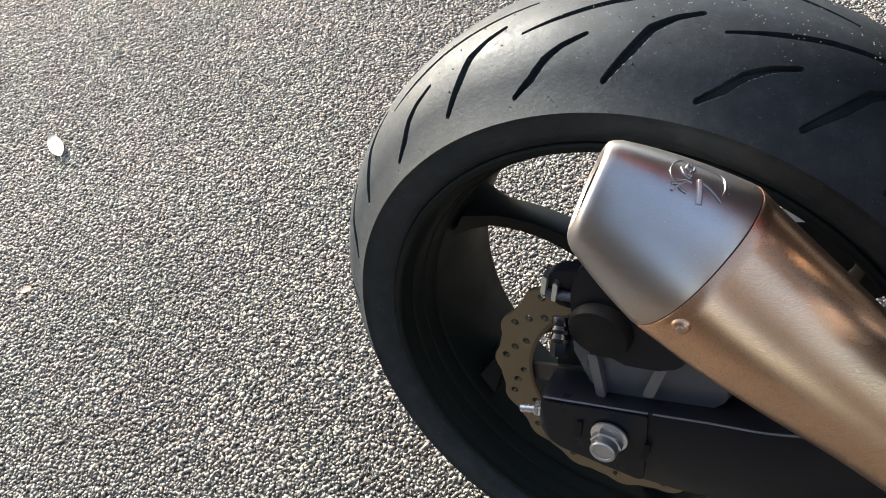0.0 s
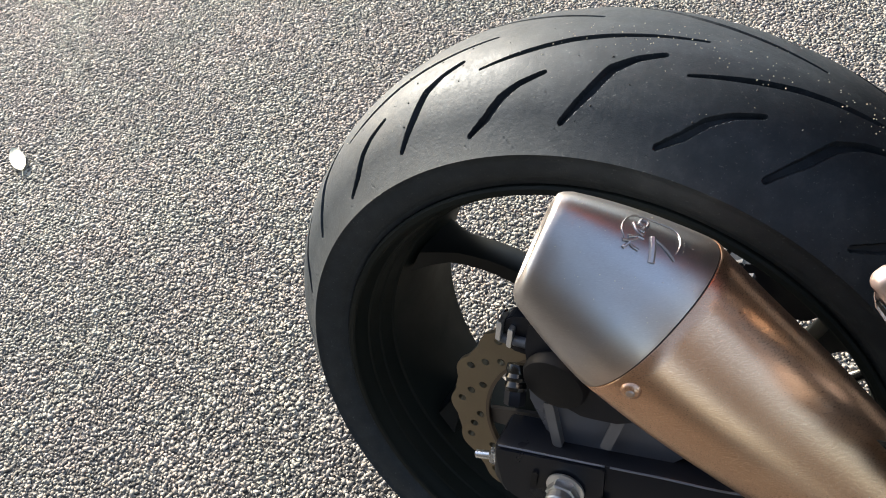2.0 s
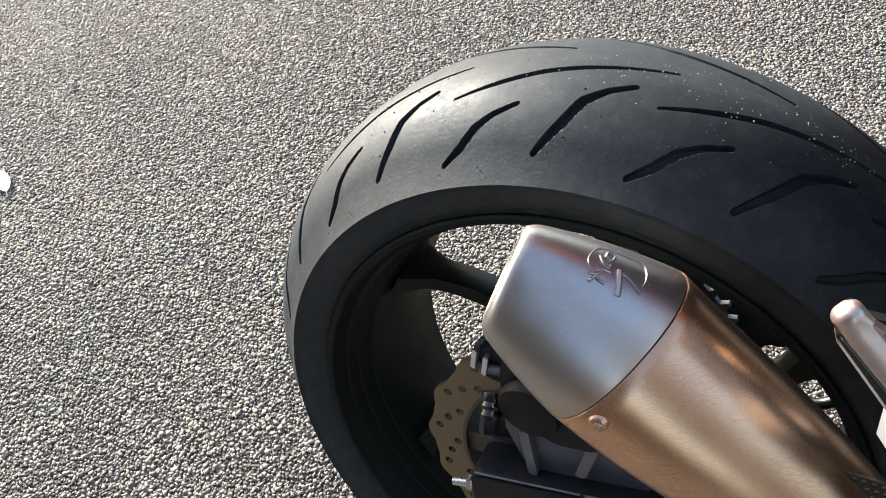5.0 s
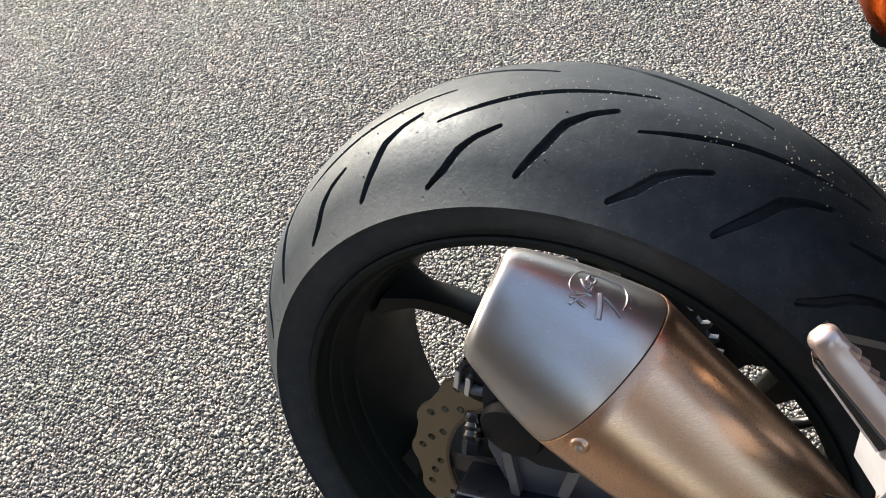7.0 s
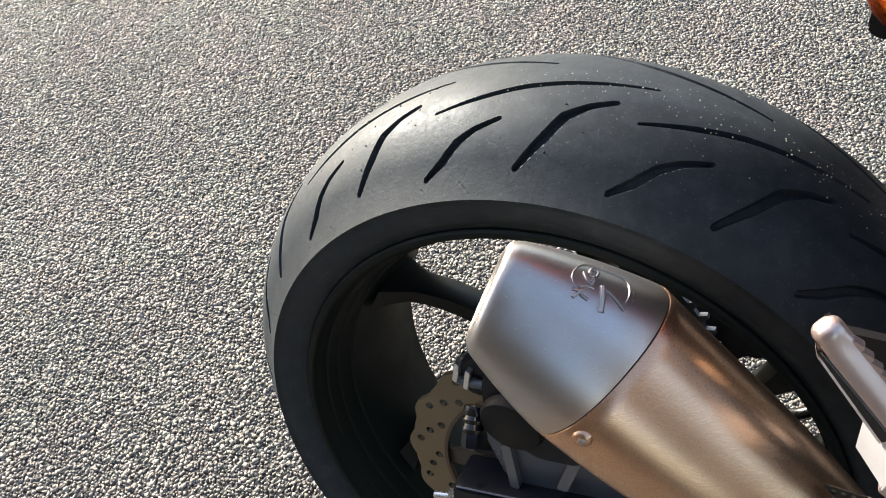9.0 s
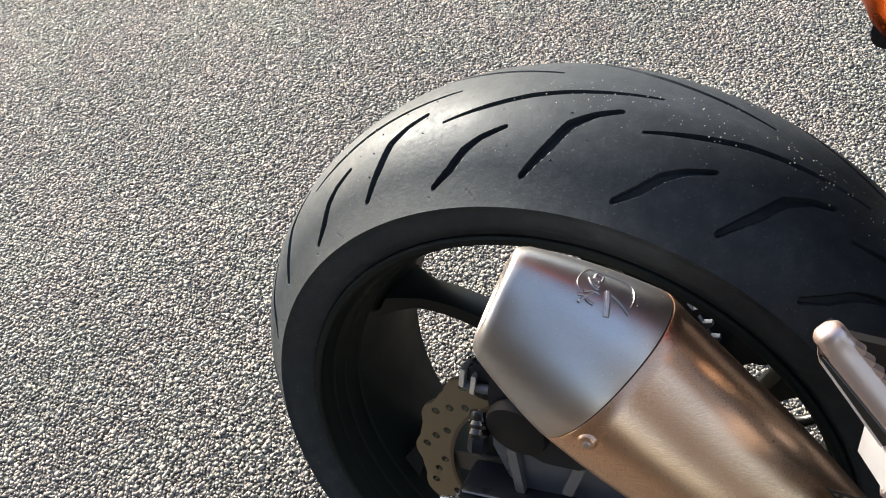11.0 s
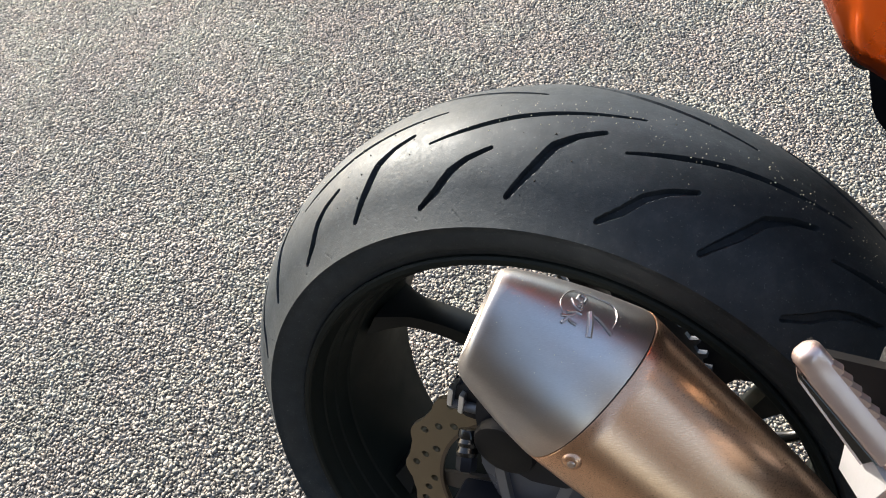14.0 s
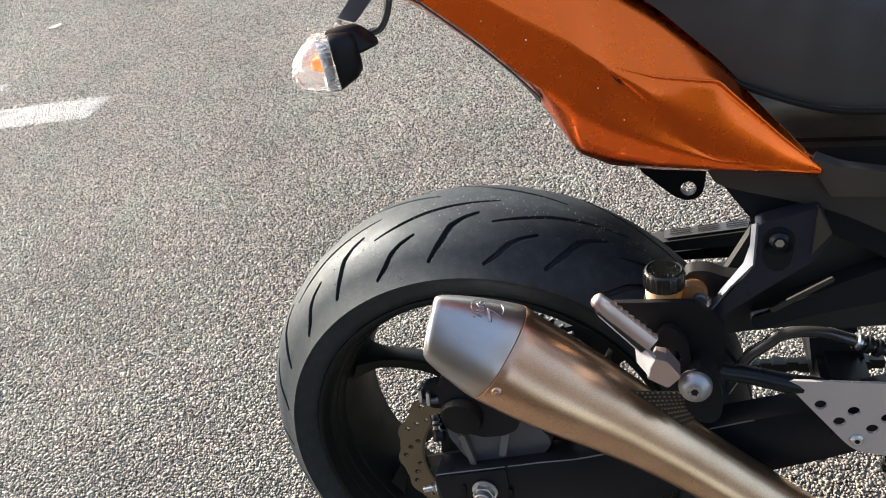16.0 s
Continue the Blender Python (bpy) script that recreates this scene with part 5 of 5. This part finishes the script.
PALE = plain("pale_scuffed_lacquer", (0.85, 0.72, 0.62), 0.5)
for x, share, size in ((0.090, 0.35, 0.0011), (0.150, 0.45, 0.0009), (0.172, 0.75, 0.0008), (0.118, 0.62, 0.0006), (0.052, 0.55, 0.0008)):
    bm = B()
    c = on_tail(x, "crease", "fold", share)
    turned(bm, c, c + Vector((0, -0.0006, 0.0002)), [(0, size * 0.75), (1, size * 0.4)], 7)
    part("dust_speck", bm, PALE, fairing)
bm = B()
tube(bm, [on_tail(0.160, "crease", "fold", 0.04), on_tail(0.167, "crease", "fold", 0.07), on_tail(0.173, "crease", "fold", 0.03)], lambda t: 0.0002 + 0.0004 * math.sin(math.pi * t), 6, 3)
part("paint_chip", bm, STICKERINK, fairing)

# black trim below the painted edge
bm = B()
loft(bm, [[on_tail(x, "fold", "lip", q) + Vector((-0.0005, 0.0010, -0.0018)) for q in (0.30 + 0.3 * max(0, x) / 0.1, 0.65 + 0.15 * max(0, x) / 0.1, 1.0)] for x in np.linspace(-0.2, 0.10, 16)])
thicken(bm, 0.0012)
part("edge_trim", bm, PLASTIC, fairing, "black plastic edge trim")

# rounded ridge of the upper crease
bm = B()
tube(bm, [on_tail(x, "shoulder", "crease", 0.0) + Vector((0, 0.0019, -0.0011)) for x in np.linspace(0.166, 0.334, 17)], lambda t: 0.0003 + 0.0015 * math.sin(math.pi * min(1, 0.02 + 0.93 * t)) ** 0.6, 12, 3)
part("ridge", bm, ORANGE, fairing)
bm = B()
rows = []
for x in np.linspace(-0.20, 0.30, 26):
    t = (x + 0.2) / 0.5
    w = float(np.interp(x, XS, [-v for v in TAIL["under"][1]])) + 0.004
    z = float(np.interp(x, XS, TAIL["under"][0])) + 0.012
    rows.append([(x, w * q, z + 0.004 * (1 - q * q)) for q in np.linspace(-1, 1, 9)])
loft(bm, rows)
thicken(bm, 0.004)
part("undertray", bm, PLASTIC, bike, "black undertray below the tail")
bm = B()
rod(bm, (-0.004, -0.06, 0.548), (-0.006, -0.062, 0.536), 0.0045, 12)
part("undertray_screw", bm, ZINC, bike)

# seat
def seat_edge(x):
    return float(np.interp(x, [-0.2, 0.0, 0.09, 0.16, 0.20, 0.25, 0.30, 0.337, 0.40, 0.60], [0.735, 0.655, 0.605, 0.560, 0.532, 0.490, 0.438, 0.398, 0.387, 0.38]))


def seat_rows(x0, x1):
    rows = []
    for x in np.linspace(x0, x1, 50):
        low = max(seat_edge(x) + 0.002, float(np.interp(x, [0.25, 0.27, 0.32, 0.36, 0.45, 0.62], [0.478, 0.468, 0.456, 0.4505, 0.450, 0.45])))
        high = float(np.interp(x, [-0.2, 0.0, 0.15, 0.3, 0.45, 0.62], [0.77, 0.705, 0.645, 0.60, 0.58, 0.58]))
        w = float(np.interp(x, [-0.2, 0.0, 0.1, 0.2, 0.26, 0.33, 0.62], [0.030, 0.058, 0.074, 0.098, 0.114, 0.134, 0.140]))
        row = []
        for k in range(29):
            a = math.pi * k / 28
            c, h = math.cos(a), math.sin(a)
            row.append((x, -w * math.copysign(abs(c) ** 0.42, c) * (1 - 0.10 * h), low + (high - low) * h**0.7))
        rows.append(row)
    return rows


bm = B()
loft(bm, seat_rows(-0.2, 0.62))
thicken(bm, 0.008)
part("seat", bm, SEATVINYL, bike, "black vinyl seat with a stitched lower seam", 60)
bm = B()
tube(bm, [(0.262, -0.112, 0.474), (0.277, -0.122, 0.467), (0.323, -0.138, 0.455), (0.363, -0.141, 0.4495), (0.45, -0.141, 0.449), (0.60, -0.14, 0.449)], 0.0028, 10)
part("seat_piping", bm, MATTBLACK, bike)
bm = B()
loft(bm, [[(x, -0.137 + 0.012 * s + 0.34 * max(0, 0.335 - x), (1 - s) * min(0.47, seat_edge(x) + 0.01) + s * (seat_edge(x) + 0.0 if x < 0.337 else 0.372 - 0.02 * (x - 0.337))) for s in (0.0, 0.35, 0.7, 1.0)] for x in np.linspace(0.332, 0.62, 16)])
thicken(bm, 0.008)
part("seat_skirt", bm, SEATVINYL, bike, "black vinyl seat side skirt", 60)
# side cover in two tones: its lit upper band is a lighter colour
bm = B()
slab(bm, rounded([(0.240, 0.398), (0.345, 0.396), (0.372, 0.386), (0.42, 0.350), (0.60, 0.24), (0.60, 0.205), (0.42, 0.318), (0.362, 0.347), (0.330, 0.358), (0.275, 0.371), (0.252, 0.378)], [0.006, 0.02, 0.02, 0.03, 0.01, 0.01, 0.03, 0.02, 0.02, 0.01, 0.006]), -0.124, -0.098, 0.006)
part("cover_lit_band", bm, COVER, bike, "grey-brown plastic upper band of the side cover, lit tone in its colour", 40)
# the cover's shaded lower part, painted black
bm = B()
slab(bm, rounded([(0.250, 0.385), (0.345, 0.386), (0.42, 0.330), (0.60, 0.21), (0.60, 0.17), (0.45, 0.25), (0.40, 0.30), (0.353, 0.322), (0.345, 0.345), (0.288, 0.333), (0.266, 0.362)], 0.01), -0.113, -0.090, 0.004)
part("cover_dark_part", bm, FRAMEBLACK, bike, "lower side cover, shade put into its black colour", 40)
bm = B()
slab(bm, rounded([(0.288, 0.230), (0.30, 0.235), (0.373, 0.275), (0.46, 0.315), (0.60, 0.26), (0.60, 0.22), (0.44, 0.262), (0.35, 0.237), (0.293, 0.216)], 0.006), -0.118, -0.095, 0.005)
part("rear_frame_rail", bm, FRAMEBLACK, bike, "black frame rail", 40)
bm = B()
slab(bm, rounded([(0.305, 0.244), (0.359, 0.281), (0.361, 0.277), (0.309, 0.240)], 0.001), -0.1225, -0.1195, 0.0006)
part("rail_edge_strip", bm, COVER, bike)
bm = B()
slab(bm, rounded([(0.20, 0.40), (0.62, 0.40), (0.62, 0.20), (0.42, 0.24), (0.30, 0.34)], 0.01), -0.07, 0.10, 0.004)
part("battery_box", bm, PLASTIC, bike)

bm = B()
slab(bm, rounded([(0.255, 0.40), (0.62, 0.40), (0.62, 0.21), (0.44, 0.214), (0.415, 0.211), (0.38, 0.206), (0.342, 0.208), (0.31, 0.203), (0.28, 0.198), (0.238, 0.186), (0.25, 0.24), (0.29, 0.32)], 0.01), -0.094, -0.080, 0.004)
part("inner_panel", bm, PLASTIC, bike)

# unseen engine and tank ahead of the swingarm, added to block light and reflections
bm = B()
slab(bm, rounded([(0.60, 0.46), (0.80, 0.50), (0.98, 0.44), (1.00, 0.02), (0.90, -0.10), (0.66, -0.12), (0.58, 0.02)], 0.05), -0.17, 0.17, 0.02)
part("unseen_engine", bm, MATTBLACK, bike, "unseen matt black engine block, added to block light from ahead")
bm = B()
slab(bm, rounded([(0.60, 0.42), (0.66, 0.60), (0.80, 0.70), (0.98, 0.68), (1.06, 0.52), (1.00, 0.38), (0.70, 0.36)], 0.06), -0.135, 0.135, 0.04)
part("unseen_tank", bm, CAPBLACK, bike, "unseen black fuel tank ahead of the seat, added to block light")

# rear turn signal on its stalk
L0 = Vector((-0.083, -0.155, 0.521))
LD = Vector((-0.86, -0.36, -0.10)).normalized()
LU = Vector((0, 0, 1)) - LD * LD.z
LU.normalize()
LS = LD.cross(LU)


def lamp_rows(stations, n=28, q=0.58, slant=0.0):
    rows = []
    for s, w, hgt, down in stations:
        row = []
        for k in range(n + 1):
            a = 2 * math.pi * k / n
            ca, sa = math.cos(a), math.sin(a)
            back = slant * max(0.0, sa) * max(0.0, s) / 0.039 + 0.4 * slant * max(0.0, -sa) * max(0.0, s) / 0.039
            row.append(L0 + LD * (s - back) + LS * w * math.copysign(abs(ca) ** q, ca) + LU * (hgt * math.copysign(abs(sa) ** q, sa) + down))
        rows.append(row)
    return rows


bm = B()
loft(bm, lamp_rows([(-0.0235, 0.006, 0.007, 0.003), (-0.0225, 0.015, 0.016, 0.003), (-0.016, 0.0205, 0.021, 0.002), (-0.006, 0.0235, 0.024, 0.001), (0.0, 0.0252, 0.0257, 0), (0.001, 0.0248, 0.0253, 0)]))
bmesh.ops.remove_doubles(bm, verts=bm.verts, dist=0.00001)
lamp = part("turn_signal", bm, MATTBLACK, bike, "black rear turn signal with a clear lens", 60)
bm = B()
loft(bm, lamp_rows([(0.001, 0.0248, 0.0252, 0), (0.004, 0.0248, 0.0252, 0), (0.020, 0.0226, 0.0246, 0.0004), (0.0215, 0.0220, 0.0240, 0.0004), (0.034, 0.0180, 0.0192, -0.0010), (0.0400, 0.0150, 0.0150, -0.0024), (0.0412, 0.0135, 0.0135, -0.0026), (0.0416, 0.0005, 0.001, -0.0026)], 32, 0.42, 0.010))
bmesh.ops.remove_doubles(bm, verts=bm.verts, dist=0.00001)
thicken(bm, 0.0016)
lens = part("clear_lens", bm, LENS, lamp, "clear ribbed plastic lens", 60)
lens.visible_shadow = False
bm = B()
turned(bm, L0 + LD * 0.003 + LS * 0.002, L0 + LD * 0.023 + LS * 0.002, [(0, 0.0072), (0.25, 0.0080), (0.6, 0.0074), (0.9, 0.0048), (1, 0.001)], 20)
part("amber_bulb", bm, AMBER, lamp, "amber bulb")
bm = B()
loft(bm, lamp_rows([(0.012, 0.0215, 0.022, 0), (0.010, 0.0205, 0.021, 0), (0.006, 0.017, 0.0175, 0), (0.0032, 0.012, 0.0125, 0), (0.0022, 0.006, 0.006, 0)], 12))
part("reflector", bm, REFLECTOR, lamp, "", 0)
bm = B()
for k in range(30):
    a = 2 * math.pi * k / 30
    ca, sa = math.cos(a), math.sin(a)
    u, v = 0.0236 * math.copysign(abs(ca) ** 0.58, ca), 0.0240 * math.copysign(abs(sa) ** 0.58, sa)
    rod(bm, L0 + LD * 0.002 + LS * u + LU * v, L0 + LD * 0.011 + LS * u * 0.97 + LU * v * 0.97, 0.0009, 6)
part("lens_ribs", bm, LENS, lamp, "fine clear ribs round the lens base")
bm = B()
neck_x = Vector((0.0203, 0.0, -0.0176)).normalized()
rows = []
for s0, w, h in ((-0.004, 0.014, 0.012), (0.0, 0.017, 0.015), (0.012, 0.0165, 0.0145), (0.026, 0.015, 0.012), (0.030, 0.011, 0.009)):
    c = Vector((-0.0735, -0.152, 0.5360)) + Vector((0.62, 0.42, 0.10)) * s0
    rows.append([c + neck_x * w * math.copysign(abs(math.cos(a)) ** 0.55, math.cos(a)) + Vector((0, 1, 0)) * h * math.copysign(abs(math.sin(a)) ** 0.55, math.sin(a)) for a in (2 * math.pi * k / 24 for k in range(25))])
vs = loft(bm, rows)
bm.faces.new(vs[0][:-1])
bm.faces.new(vs[-1][:-1])
bmesh.ops.remove_doubles(bm, verts=bm.verts, dist=0.00001)
part("signal_neck", bm, MATTBLACK, lamp, "black rubber neck", 50)
bm = B()
slab(bm, [(-0.0915, 0.549), (-0.0764, 0.5647), (-0.058, 0.582), (-0.040, 0.582), (-0.0585, 0.5600), (-0.0745, 0.5435)], -0.113, -0.107, 0.001)
part("plate_bracket", bm, GREYALLOY, lamp, "grey metal plate bracket")
bm = B()
block(bm, (-0.0915, -0.113, 0.5425), (0.006, 0.007, 0.009), 0.0015, Matrix.Rotation(radians(35), 3, "Y"))
part("bracket_clip", bm, ZINC, lamp)
bm = B()
tube(bm, [(-0.066, -0.126, 0.531), (-0.0588, -0.12, 0.5346), (-0.047, -0.12, 0.5395), (-0.0395, -0.12, 0.552), (-0.036, -0.12, 0.564), (-0.034, -0.115, 0.580), (-0.034, -0.10, 0.60)], 0.0038, 12)
part("signal_wire", bm, HOSE, lamp)
